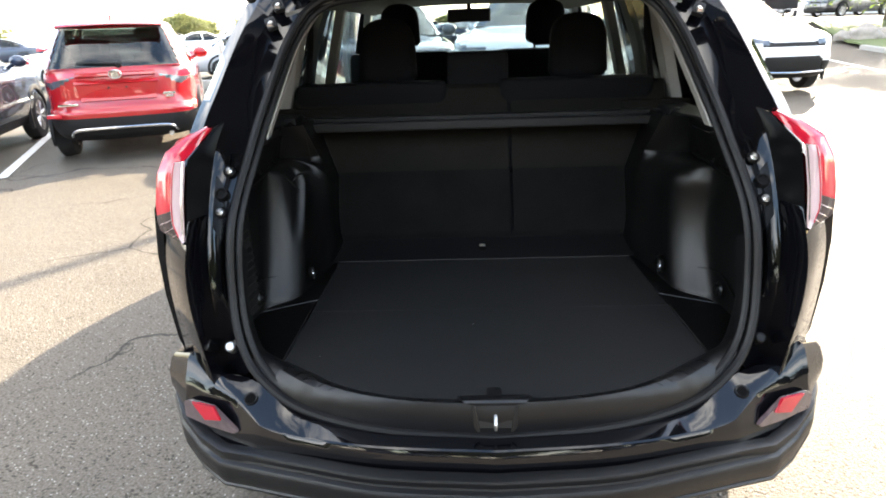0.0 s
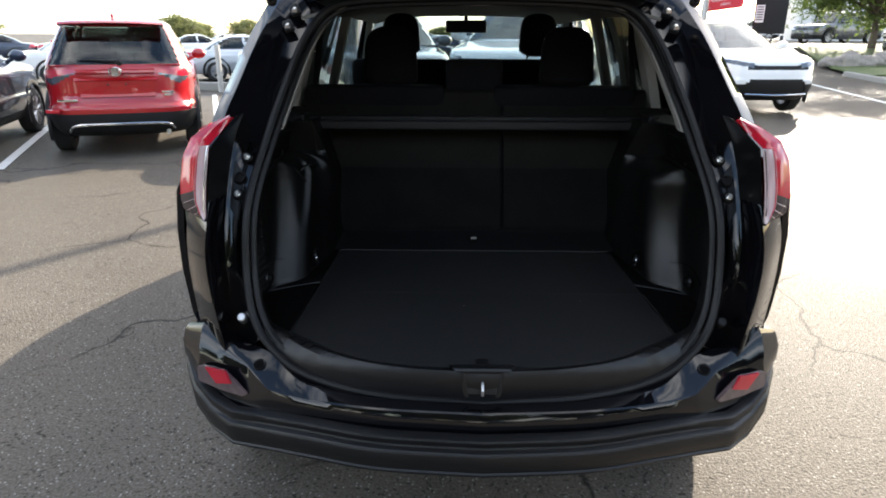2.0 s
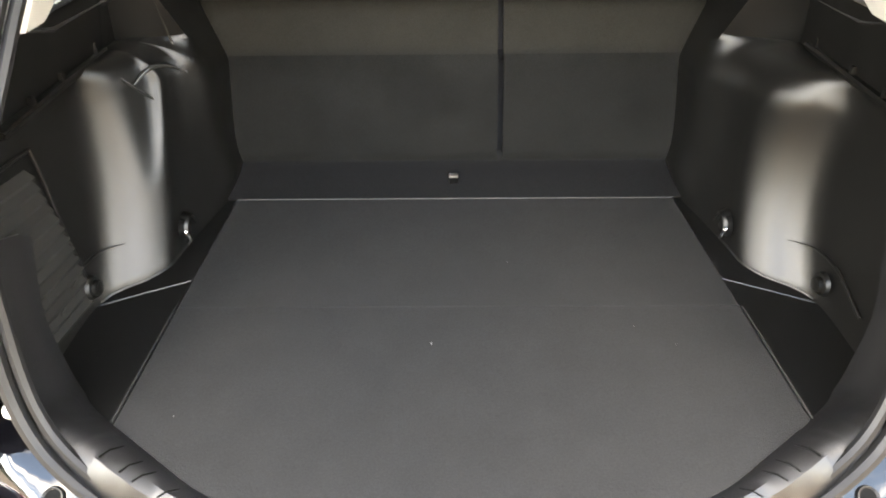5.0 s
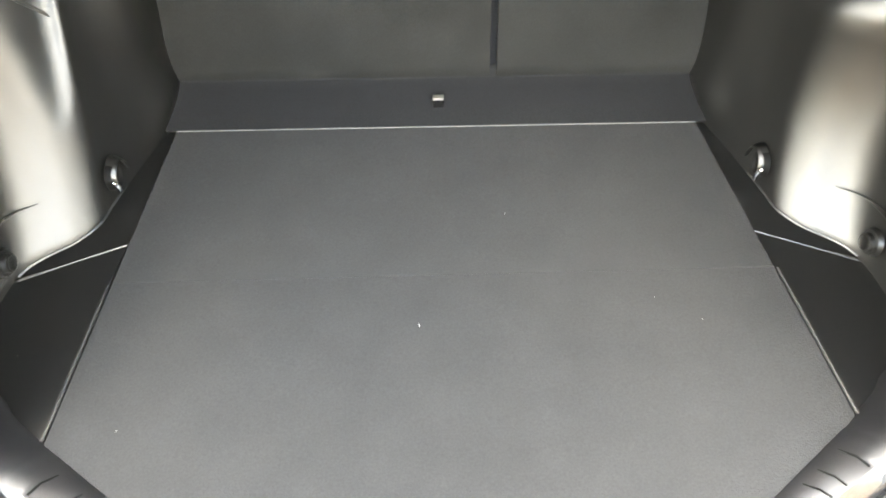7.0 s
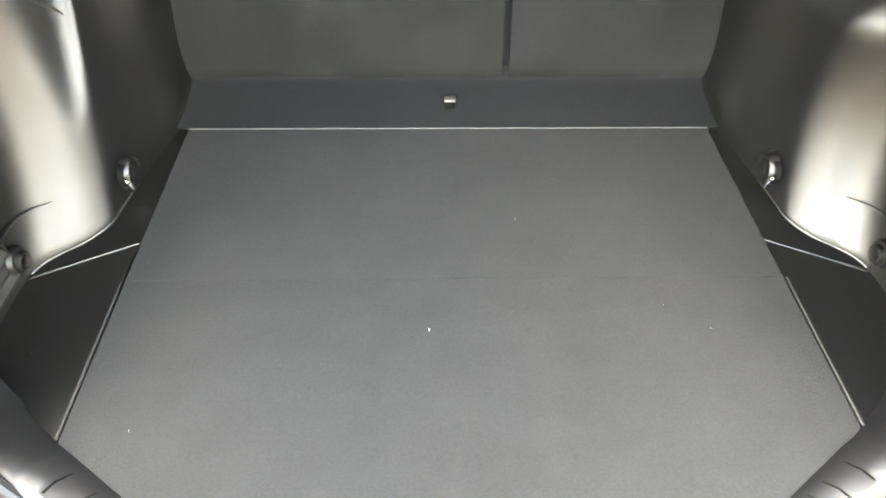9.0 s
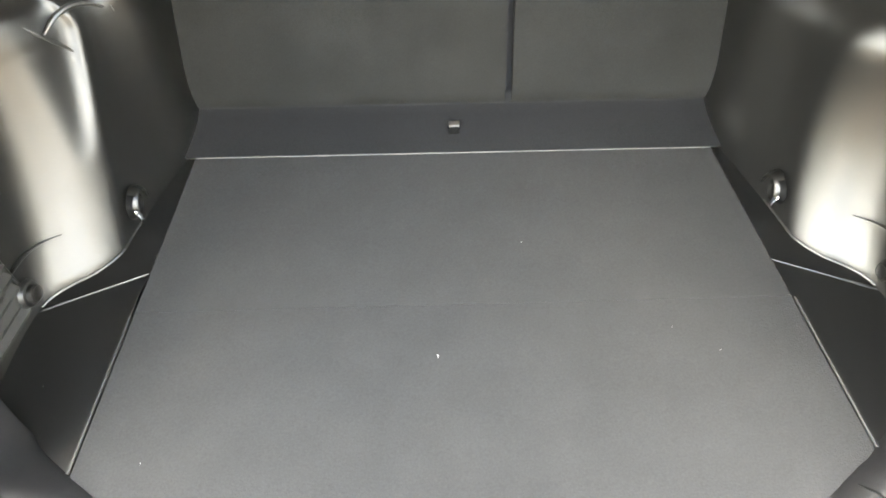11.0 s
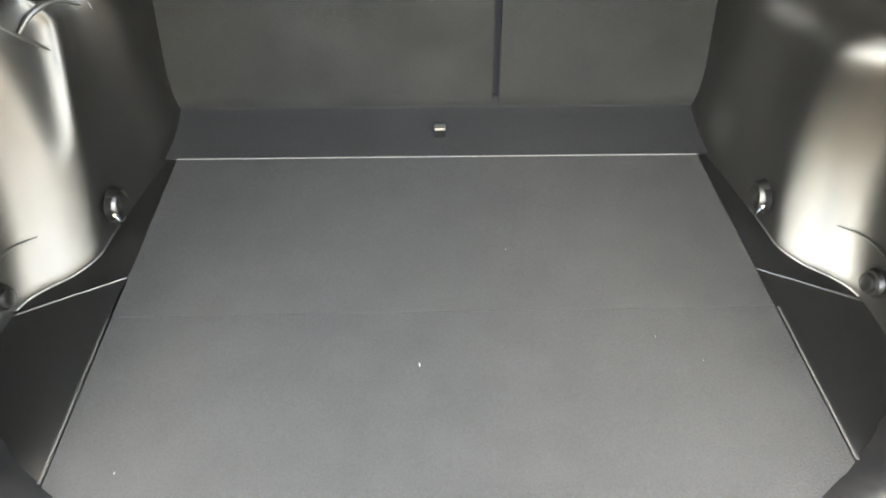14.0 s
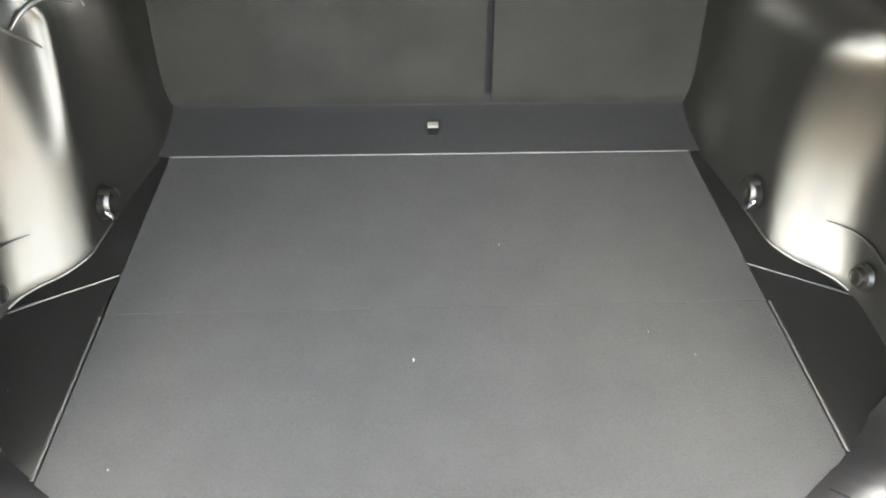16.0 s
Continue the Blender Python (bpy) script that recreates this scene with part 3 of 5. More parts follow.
for f, up in ((.10, .007), (.28, .019), (.48, .0235), (.70, .017), (.87, .005), (1.0, -.012)):
    bulge = 4 * f * (1 - f)
    rows.append([p.lerp(q, f) + Vector((.012 * bulge * min(1, p.x / .5) ** 2, .004 * (f == 1) - .013 * bulge * (1 - .6 * min(1, p.x / .6)), up + .006 * bulge)) for p, q in zip(inner, seal_s)])
loft(bm, [both(r) for r in rows])
thick(bm, 0.004)
sill = part("sill_plate", bm, SILL_PLASTIC, suv, "scuffed black plastic loading sill")
# near-black beads drawn for the shade in the sill's grooves
for s in (-1, 1):
    for q in range(12):
        x = .135 + q * .033
        j = min(range(60), key=lambda i: abs(inner[i].x - x))
        a, b = rows[2][j], rows[5][j]
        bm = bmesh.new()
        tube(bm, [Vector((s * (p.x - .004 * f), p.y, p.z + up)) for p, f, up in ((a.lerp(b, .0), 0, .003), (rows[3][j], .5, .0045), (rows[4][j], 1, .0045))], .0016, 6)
        part("rib", bm, SHADE_BLACK, sill)
# latch recess and striker: a lipped well in the middle of the sill
bm = bmesh.new()
loft(bm, [[Vector((x * k, y, z)) for x in np.linspace(-1, 1, 15)] for y, z, k in ((.222, .680, .086), (.210, .683, .083), (.199, .681, .078), (.195, .676, .070), (.196, .668, .050))])
thick(bm, .004)
cover_l = part("latch_cover", bm, SILL_PLASTIC, suv, "black plastic latch cover")
for s in (-1, 1):
    bm = bmesh.new()
    prism(bm, [Vector((s * x, y, z)) for x, y, z in ((.048, .194, .672), (.056, .193, .672), (.050, .184, .612), (.038, .184, .600), (.036, .186, .606))], (0, .014, .002))
    bmesh.ops.bevel(bm, geom=bm.edges[:], offset=.002, segments=2, affect="EDGES")
    part("latch_cheek", bm, SILL_PLASTIC, cover_l)
bm = bmesh.new()
prism(bm, [Vector((x, y, z)) for x, y, z in ((-.050, .206, .674), (.050, .206, .674), (.040, .188, .612), (-.040, .188, .612))], (0, .004, -.001))
part("latch_well", bm, SILL_PLASTIC, cover_l)
bm = bmesh.new()
tube(bm, [(0, .198, .645), (0, .178, .640), (0, .172, .632), (0, .174, .618), (0, .192, .612)], .004, 8)
part("striker", bm, STEEL, suv, "bare steel latch striker")

# load floor: front board, fold and rear board
cargo_mat = thing("cargo_floor", "folding dark grey felt cargo floor lying in the load space", "cargo mat")
FOLD = .657


def mat_shift(y):
    """The board lies a little askew."""
    return .006 * tween(1.0 - y, 0, .6)


def board(pts, name):
    bm = bmesh.new()
    prism(bm, [Vector((x + mat_shift(y), y, floor_z(y))) for x, y in pts], (0, 0, -.018))
    ed = [e for e in bm.edges if all(abs(v.co.z - floor_z(v.co.y)) < 1e-4 for v in e.verts)]
    bmesh.ops.bevel(bm, geom=ed, offset=.0008, segments=1, affect="EDGES")
    return part(name, bm, CARPET, cargo_mat)


front = [(p.x, p.y) for p in catmull([(x, y, 0) for x, y in MAT_FRONT], 30)]
board([(-x, y) for x, y in front[:0:-1]] + front + [(mat_half_width(FOLD), FOLD - .0004), (-mat_half_width(FOLD), FOLD - .0004)], "rear_board")
board([(-mat_half_width(FOLD), FOLD + .0004), (mat_half_width(FOLD), FOLD + .0004), (.508, 1.012), (-.508, 1.012)], "front_board")
# light caught on the board's front edge, put in as a paler bead
bm = bmesh.new()
tube(bm, [(x, 1.0125, floor_z(1.0125) + .0005) for x in np.linspace(-.507, .507, 30)], .0022, 6)
part("glint_bead", bm, BOARD_GLINT, cargo_mat, "pale bead for the light caught along the board edge")
bm = bmesh.new()
box(bm, (0, .235, floor_z(.235) + .003), (.034, .045, .006), .003)
part("pull_tab", bm, RUBBER, cargo_mat, "small black pull tab")

LINT = mat("pale_lint", (0.22, 0.22, 0.21), 0.9)
for x, y, q in ((-.044, .562, .0022), (.107, .781, .0009), (.326, .603, .0007), (.39, .56, .0008), (-.455, .41, .0011), (-.63, .53, .0009)):
    bm = bmesh.new()
    z = floor_z(y) + .0015
    tube(bm, [(x, y - q, z), (x + q * .3, y, z + q * .6), (x - q * .2, y + q * 1.4, z)], q * .35, 5)
    tagged(part("lint", bm, LINT), "tiny white fleck of lint on the felt floor", "lint", "flecks of lint on the floor")

# base under everything, dark
bm = bmesh.new()
box(bm, (0, .93, .615), (1.36, .9, .06), .0)
part("underfloor", bm, BLACK_PLASTIC, suv)

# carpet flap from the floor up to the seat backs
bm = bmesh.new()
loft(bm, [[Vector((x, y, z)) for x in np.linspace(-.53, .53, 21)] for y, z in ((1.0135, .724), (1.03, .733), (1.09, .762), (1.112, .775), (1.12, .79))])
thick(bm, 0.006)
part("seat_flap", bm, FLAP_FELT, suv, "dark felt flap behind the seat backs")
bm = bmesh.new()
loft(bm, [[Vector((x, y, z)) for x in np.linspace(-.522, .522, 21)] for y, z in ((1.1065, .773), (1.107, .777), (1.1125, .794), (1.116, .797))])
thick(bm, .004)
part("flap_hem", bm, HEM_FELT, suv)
# anchor body near-black, its shaded underside put into the colour
bm = bmesh.new()
box(bm, (0, 1.054, .751), (.020, .016, .018), .003)
anchor = part("anchor", bm, SHADE_BLACK, suv, "small black child-seat anchor")
bm = bmesh.new()
box(bm, (0, 1.055, .7640), (.021, .014, .005), .0015)
part("anchor_top", bm, STEEL, anchor, "bare metal anchor top")

# rear seats: two backs split unevenly, head restraints
SPLIT = .112


def seat_y(z):
    return 1.113 + .375 * (z - .775)


for x0, x1 in ((-.60, SPLIT - .009), (SPLIT + .005, .60)):
    bm = bmesh.new()
    rows = []
    for z in (.768, .778, .79, .80, .9, .98, 1.003):
        w = .518 + .05 * (z - .775)
        rows.append([Vector((max(-w, min(w, x)), seat_y(z) + (.030 * ((.80 - z) / .032) ** 2 if z < .80 else 0), z)) for x in np.linspace(x0, x1, 14)])
    loft(bm, rows)
    thick(bm, 0.02)
    seat = part("seat_back", bm, SEAT_FELT, suv, "grey felt backing of the rear seat")
    bm = bmesh.new()
    rows = []
    for z in (.99, 1.1, 1.19, 1.24, 1.285, 1.297):
        w = .575 + .10 * tween(z, 1.19, 1.24)
        rows.append([Vector((max(-w, min(w, x + math.copysign(.11 * tween(abs(x), .3, .6) * tween(z, 1.19, 1.24), x))), seat_y(z) + .004 + (.02 if z > 1.29 else 0), z)) for x in np.linspace(x0, x1, 14)])
    loft(bm, rows)
    thick(bm, 0.10)
    part("upper_back", bm, UPPER_CLOTH, seat, "black cloth upper seat back")


# added dark backing behind the split, stops light leaking through
bm = bmesh.new()
loft(bm, [[Vector((x, seat_y(z) + .012 + .02 * (z > .99), z)) for x in (SPLIT - .03, SPLIT + .03)] for z in (.765, .985, 1.0, 1.28)])
thick(bm, .01)
part("seat_gap_backing", bm, SEAT_CLOTH, suv)


for s in (-1, 1):
    # added filler beside the seat back, closes a gap that let light through
    bm = bmesh.new()
    box(bm, (s * .64, 1.30, .98), (.26, .06, .50), .02)
    part("seat_side_filler", bm, UPPER_CLOTH, suv)
    # rounded shoulder of the seat over the load cover
    bm = bmesh.new()
    box(bm, (s * .375 - .02, 1.345, 1.262), (.56, .11, .10), .042, seg=4)
    part("seat_shoulder", bm, SEAT_CLOTH, suv)


def headrest(parent, c, w, h, d, name="head_restraint"):
    bm = bmesh.new()
    rows = []
    for u in np.linspace(0, 1, 17):
        v = .5 - .5 * math.cos(u * math.pi)
        z = c[2] - h / 2 + h * v
        e = max(.02, (1 - tween(v, .55, 1.0) ** 3.2) ** .40) * max(.55, (1 - tween(.16 - v, 0, .16) ** 2) ** .5)
        ww = w / 2 * (1.0 - .10 * v) * e
        dd = d / 2 * (.25 + .75 * e)
        rows.append([Vector((c[0] + ww * math.copysign(abs(math.cos(a)) ** .55, math.cos(a)), c[1] + dd * math.copysign(abs(math.sin(a)) ** .7, math.sin(a)) + .02 * v, z)) for a in np.linspace(0, math.tau, 29)[:-1]])
    loft(bm, rows, True, True)
    hr = part(name, bm, SEAT_CLOTH, parent)
    for dx in (-.055, .055):
        bm = bmesh.new()
        rod(bm, (c[0] + dx, c[1], c[2] - h / 2 - .06), (c[0] + dx, c[1], c[2] - h / 2 + .02), .006, n=8)
        part("post", bm, CHROME, hr, "chrome post")


headrest(suv, (-.340, 1.44, 1.412), .226, .245, .11)
headrest(suv, (.381, 1.44, 1.412), .226, .245, .11)
bm = bmesh.new()
box(bm, (0, 1.40, 1.325), (.23, .10, .17), .035, seg=4)
part("head_restraint", bm, SEAT_CLOTH, suv)
for s in (-1, 1):
    bm = bmesh.new()
    box(bm, (s * .365, 2.22, 1.05), (.52, .14, .66), .06, Matrix.Rotation(radians(-12), 4, "X"), seg=4)
    box(bm, (s * .365, 2.50, .74), (.52, .52, .16), .06, seg=4)
    part("front_seat", bm, SEAT_CLOTH, suv, "black cloth front seat")
    headrest(suv, (s * .362, 2.26, 1.50), .205, .215, .10)

# rolled-up load cover behind the seat backs
cover = thing("cargo_cover", "rolled black load-space cover in its cassette behind the rear seats", "cargo cover")
bm = bmesh.new()
box(bm, (0, 1.15, 1.182), (1.27, .075, .032), .010, seg=3)
box(bm, (0, 1.165, 1.203), (1.24, .045, .014), .003)
part("cassette", bm, BLACK_PLASTIC, cover, "grey-black plastic cassette")
for s in (-1, 1):
    bm = bmesh.new()
    box(bm, (s * .655, 1.15, 1.19), (.04, .085, .06), .012)
    part("end_cap", bm, BLACK_PLASTIC, cover)

# side trims: wheel housing, tray lid and upper panel
HOUSE = [(.516, 1.18), (.523, 1.05), (.549, .94), (.569, .865), (.579, .82), (.589, .78), (.618, .742), (.653, .716), (.678, .69), (.692, .65), (.698, .58), (.698, .48), (.680, .40)]
hx = catmull([(x, y, 0) for x, y in HOUSE], 72)
# the housing's rounded shoulder: height, and how far it has drawn back to the wall
def shoulder(z0, r):
    """Heights of the lining's rows, upright to z0 and then rounded over."""
    low = [(z, 0.0) for z in np.linspace(.66, z0, 32)]
    return low + [(z0 + r * math.sin(u), 1 - math.cos(u)) for u in np.linspace(.08, 1.57, 14)] + [(z, 1.0) for z in np.linspace(z0 + r + .008, 1.21, 6)]


for s in (-1, 1):
    bm = bmesh.new()
    rows = []
    for z, dome in shoulder(1.03, .070) if s < 0 else shoulder(1.0, .09):
        row = []
        for p in hx:
            inward = max(0.0, .694 - p.x)
            front = tween(p.y, .97, 1.06) ** 2
            x = p.x + inward * .96 * dome * (1 - front) - .04 * max(0, (z - 1.06) / .15) * (1 - front) + .30 * max(0, z - 1.0) * front
            back, ahead = tween(p.y, .50, .66), 1 - tween(p.y, .80, 1.12)
            lean = back * back * (3 - 2 * back) * ahead * ahead * (3 - 2 * ahead)
            dz = min(.33, max(0, z - .705))
            y = p.y + lean * ((.72 * dz - .85 * dz * dz) if s < 0 else (.80 * dz - 1.55 * dz * dz)) - .40 * max(0, z - 1.03) * tween(p.y, .90, .98) * (1 - tween(p.y, 1.08, 1.14))
            if p.y > .96:
                x -= .011 * math.exp(-((z - .775) / .045) ** 2) * tween(p.y, .96, 1.02)
            if s < 0:
                y += .046 * math.exp(-((p.x - .604) / (.009 + .016 * tween(z, .86, 1.04))) ** 2) * tween(z, .86, 1.04)
            if p.y < .55:
                y += .45 * max(0, z - .92) * (.55 - p.y) / .15
            row.append(Vector((s * x, y, z)))
        rows.append(row)
    loft(bm, rows)
    loft(bm, [[p + Vector((s * .006, .006, 0)) for p in row] for row in rows])
    trim = part("side_trim", bm, TRIM_PLASTIC, suv, "black moulded plastic side lining over the wheel housing")
    bm = bmesh.new()
    o = [(.552, .40), (.534, .70), (.527, .735), (.69, .665), (.705, .56), (.69, .42), (.62, .43)]
    prism(bm, [Vector((s * x, y, floor_z(y) - .004)) for x, y in o], (0, 0, -.012))
    part("tray_lid", bm, TRIM_PLASTIC, suv, "black plastic lid of the side tray")
    bm = bmesh.new()
    o = [(.523, .738), (.500, 1.02), (.49, 1.13), (.60, 1.13), (.70, .67)]
    prism(bm, [Vector((s * x, y, floor_z(y) - .006)) for x, y in o], (0, 0, -.012))
    part("tray_edge", bm, TRIM_PLASTIC, suv)
    # pale beads painted for light caught along the lining, lid and rail edges
    bm = bmesh.new()
    lip_line = [p for p in hx if .672 < p.y < .875 and p.x > .56]
    tube(bm, [Vector((s * (p.x - .0012), p.y - .001, floor_z(p.y) - .0015)) for p in lip_line], .0014, 6)
    part("lining_edge", bm, EDGE_PLASTIC, suv)
    bm = bmesh.new()
    tube(bm, [(s * .530, .736, floor_z(.736) - .003), (s * .61, .70, floor_z(.70) - .002), (s * .684, .667, floor_z(.667) - .003)], .0013, 6)
    part("lid_edge", bm, EDGE_PLASTIC, suv)
    bm = bmesh.new()
    tube(bm, [(s * (mat_half_width(y) + .006) + mat_shift(y), y, floor_z(y) - .001) for y in np.linspace(.40, .655, 10)], .0028, 6)
    part("tray_rail", bm, EDGE_PLASTIC, suv)
    # tie-down ring in its pocket; the dish carries the hollow's shade in its colour
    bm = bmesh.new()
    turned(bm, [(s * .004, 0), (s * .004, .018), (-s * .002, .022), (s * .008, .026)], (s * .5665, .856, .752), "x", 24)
    pocket = part("tie_down_pocket", bm, SHADE_BLACK, suv)
    bm = bmesh.new()
    hood = []
    for q in np.linspace(0, 1, 7):
        hood.append([Vector((s * (.575 - .016 * math.sin(q * 1.5)), .868 - .034 * math.cos(a) * (1 - .22 * q), .738 + (.044 - .010 * q) * math.sin(a))) for a in np.linspace(.0, math.pi, 16)])
    loft(bm, hood)
    thick(bm, .003)
    part("hood", bm, TRIM_PLASTIC, pocket)
    bm = bmesh.new()
    tube(bm, [Vector((s * (.560 - .005 * math.sin(a)), .836 - .006 * math.cos(a * .5), .762 - .030 * a / math.pi)) for a in np.linspace(0, math.pi, 12)], [.002] + [.0038] * 10 + [.002], 8)
    part("ring", bm, CHROME, pocket, "chromed tie-down ring")
    # moulded ridge running from the housing down behind the tray
    bm = bmesh.new()
    tube(bm, side(catmull([(.652, .764, .777), (.674, .737, .784), (.688, .705, .787), (.692, .662, .786), (.692, .62, .776), (.692, .56, .755)], 20), s), [.0008 + .0022 * min(1, q / 8) for q in range(20)], 8)
    part("ridge", bm, TRIM_PLASTIC, trim)
    # edges of the notch at the top of the housing: pale beads for their gleam
    if s < 0:
        for line, r in (([(-.636, .902, 1.068), (-.620, .915, 1.042), (-.604, .936, 1.012), (-.595, .941, .998)], .0028),
                        ([(-.580, 1.014, 1.173), (-.576, 1.034, 1.098), (-.564, 1.030, 1.060), (-.551, 1.018, 1.029)], .0026),
                        ([(-.617, .918, 1.044), (-.605, .942, 1.058), (-.592, .968, 1.062), (-.577, .993, 1.055), (-.561, 1.009, 1.040)], .005)):
            bm = bmesh.new()
            way = catmull(line, 16)
            tube(bm, way, [r * (.35 + .65 * math.sin(math.pi * q / 15)) for q in range(16)], 8)
            part("notch_edge", bm, EDGE_PLASTIC, trim)
    # push-in fastener by the tray
    bm = bmesh.new()
    turned(bm, [(-s * .010, 0), (-s * .010, .009), (-s * .012, .012), (-s * .011, .015), (-s * .004, .016), (-s * .003, .021), (s * .004, .024)], (s * .682, .668, .744), "x", 24)
    part("fastener", bm, TRIM_PLASTIC, suv)
    # upper side panel up to the window line
    bm = bmesh.new()
    rows = []
    for x, z in ((.672, 1.195), (.655, 1.205), (.68, 1.23), (.77, 1.235)):
        rows.append([Vector((s * (x - .03 * (y > 1.0)), y, z - (.02 if y > .75 else 0))) for y in np.linspace(.56 + (z - 1.2) * .6, 1.42, 12)])
    loft(bm, rows)
    thick(bm, 0.008)
    part("window_ledge", bm, BLACK_PLASTIC, suv)
    # grey rear pillar trim
    bm = bmesh.new()
    a = seal_line[int(N * 7.15 / 12):int(N * 10.4 / 12)]
    rows = [[p + Vector((.0, .012, 0)) for p in a], [p + Vector((-.022, .03, -.004)) for p in a], [p + Vector((-.015, .09, -.004)) for p in a], [p + Vector((.03, .22, .0)) for p in a]]
    loft(bm, [side(r, s) for r in rows])
    thick(bm, 0.006)
    part("pillar_trim", bm, GREY_TRIM, suv, "pale grey pillar lining")
    for foot, top in (((.745, 1.36, 1.13), (.60, 1.30, 1.60)), ((.765, 2.12, 1.0), (.60, 2.05, 1.60)), ((.75, 3.44, 1.06), (.575, 2.80, 1.605))):
        bm = bmesh.new()
        rows = []
        for u in np.linspace(0, 1, 7):
            c = Vector(foot).lerp(Vector(top), u)
            rows.append([Vector((s * (c.x + dx), c.y + dy, c.z)) for dx, dy in ((.02, -.06), (-.012, -.045), (-.018, 0), (-.012, .045), (.02, .06))])
        loft(bm, rows)
        thick(bm, .004)
        part("pillar_trim", bm, GREY_TRIM, suv)
    bm = bmesh.new()
    for y0, y1 in ((1.42, 3.4),):
        loft(bm, [[Vector((s * x, y, z)) for y in np.linspace(y0, y1, 8)] for x, z in ((.80, 1.10), (.76, 1.10), (.745, 1.0), (.74, .5))])
    thick(bm, .006)
    part("door_lining", bm, BLACK_PLASTIC, suv)
    bm = bmesh.new()
    tube(bm, [(s * .60, 1.34, 1.56), (s * .615, 1.36, 1.45), (s * .64, 1.37, 1.30), (s * .655, 1.34, 1.24)], .012, 6)
    part("seat_belt", bm, SEAT_CLOTH, suv, "black rear seat belt")

# storage lip and clips above the wheel housing
for s in (-1, 1):
    bm = bmesh.new()
    loft(bm, [[Vector((s * (.672 + dx), .60 + .36 * u, 1.085 + .010 * u + dz)) for u in np.linspace(0, 1, 10)] for dx, dz in ((.03, -.012), (.0, -.004), (-.004, .004), (.0, .008), (.03, .006))])
    thick(bm, .003)
    nook = part("storage_lip", bm, TRIM_PLASTIC, suv)
    for y, h in ((.93, .040), (.80, .026), (.70, .022)):
        bm = bmesh.new()
        box(bm, (s * .678, y, 1.094 + h * .35), (.010, .010, h * .7), .003)
        part("clip", bm, TRIM_PLASTIC, nook)

# vent in the left lining
vent = thing("side_vent", "slatted black plastic air vent in the side lining", "vent")
for q in range(13):
    z = .735 + q * .0225
    y1 = .655 + .012 * math.sin(q * .35)
    bm = bmesh.new()
    prism(bm, [Vector((-.697, .50, z + .010)), Vector((-.684, .50, z - .002)), Vector((-.684, .50, z + .003)), Vector((-.697, .50, z + .016))], (0, y1 - .50, -.014))
    part("slat", bm, EDGE_PLASTIC, vent)
bm = bmesh.new()
tube(bm, catmull([(-.690, .672, .72), (-.690, .668, .80), (-.689, .664, .90), (-.688, .662, 1.02), (-.688, .645, 1.035), (-.690, .52, 1.04)], 24), .003, 6)
part("rim", bm, TRIM_PLASTIC, vent)

# headliner, dashboard, steering wheel, mirror
bm = bmesh.new()
loft(bm, [[Vector((x * (.56 + .05 * math.sin(u * 3.14)), .84 + u * 1.98, 1.598 + .026 * math.sin(u * 3.14) + .020 * u - .045 * x ** 4)) for x in np.linspace(-1, 1, 15)] for u in np.linspace(0, 1, 14)])
thick(bm, .012)
part("headliner", bm, HEADLINER, suv, "pale grey cloth headliner")
bm = bmesh.new()
loft(bm, [[Vector((x, y + .05 * (1 - x * x), z)) for x in np.linspace(-.74, .74, 15)] for y, z in ((3.02, .6), (3.0, .98), (3.06, 1.06), (3.2, 1.09), (3.46, 1.06))])
thick(bm, .02)
part("dashboard", bm, BLACK_PLASTIC, suv)
bm = bmesh.new()
tilt = Matrix.Translation((-.37, 2.82, 1.10)) @ Matrix.Rotation(radians(-25), 4, "X")
tube(bm, [tilt @ Vector((.185 * math.cos(a), 0, .185 * math.sin(a))) for a in np.linspace(0, math.tau, 33)[:-1]], .015, 8, closed=True)
box(bm, tilt @ Vector((0, 0, 0)), (.15, .05, .12), .02)
rod(bm, tilt @ Vector((-.18, 0, 0)), tilt @ Vector((.18, 0, 0)), .014)
part("steering_wheel", bm, BLACK_PLASTIC, suv)
bm = bmesh.new()
box(bm, (-.01, 2.75, 1.547), (.245, .038, .072), .019, seg=4)
rod(bm, (-.01, 2.76, 1.57), (-.01, 2.80, 1.63), .012)
part("inner_mirror", bm, BLACK_PLASTIC, suv, "inside rear-view mirror")
bm = bmesh.new()
box(bm, (0, 1.9, .45), (1.56, 3.0, .10), .0)
part("cabin_floor", bm, BLACK_PLASTIC, suv)

# ---- the lot ----
def rise(x, y):
    """Height of the ground: level round the car, banked beyond the kerb ahead and to the right."""
    def ramp(v):
        v = min(1.0, max(0.0, v))
        return v * v * (3 - 2 * v)
    bank = 0.9 * ramp((y - 24) / 12) * ramp((x - 7) / 5)
    front = 0.32 * ramp((y - 5.2) / 2.0) * ramp((x + 2.2) / 0.8) * ramp((4.2 - x) / 0.8)
    lane = 0.10 * ramp((y - 5) / 5) * ramp((x - 2.5) / 2.5)
    return bank + front + lane


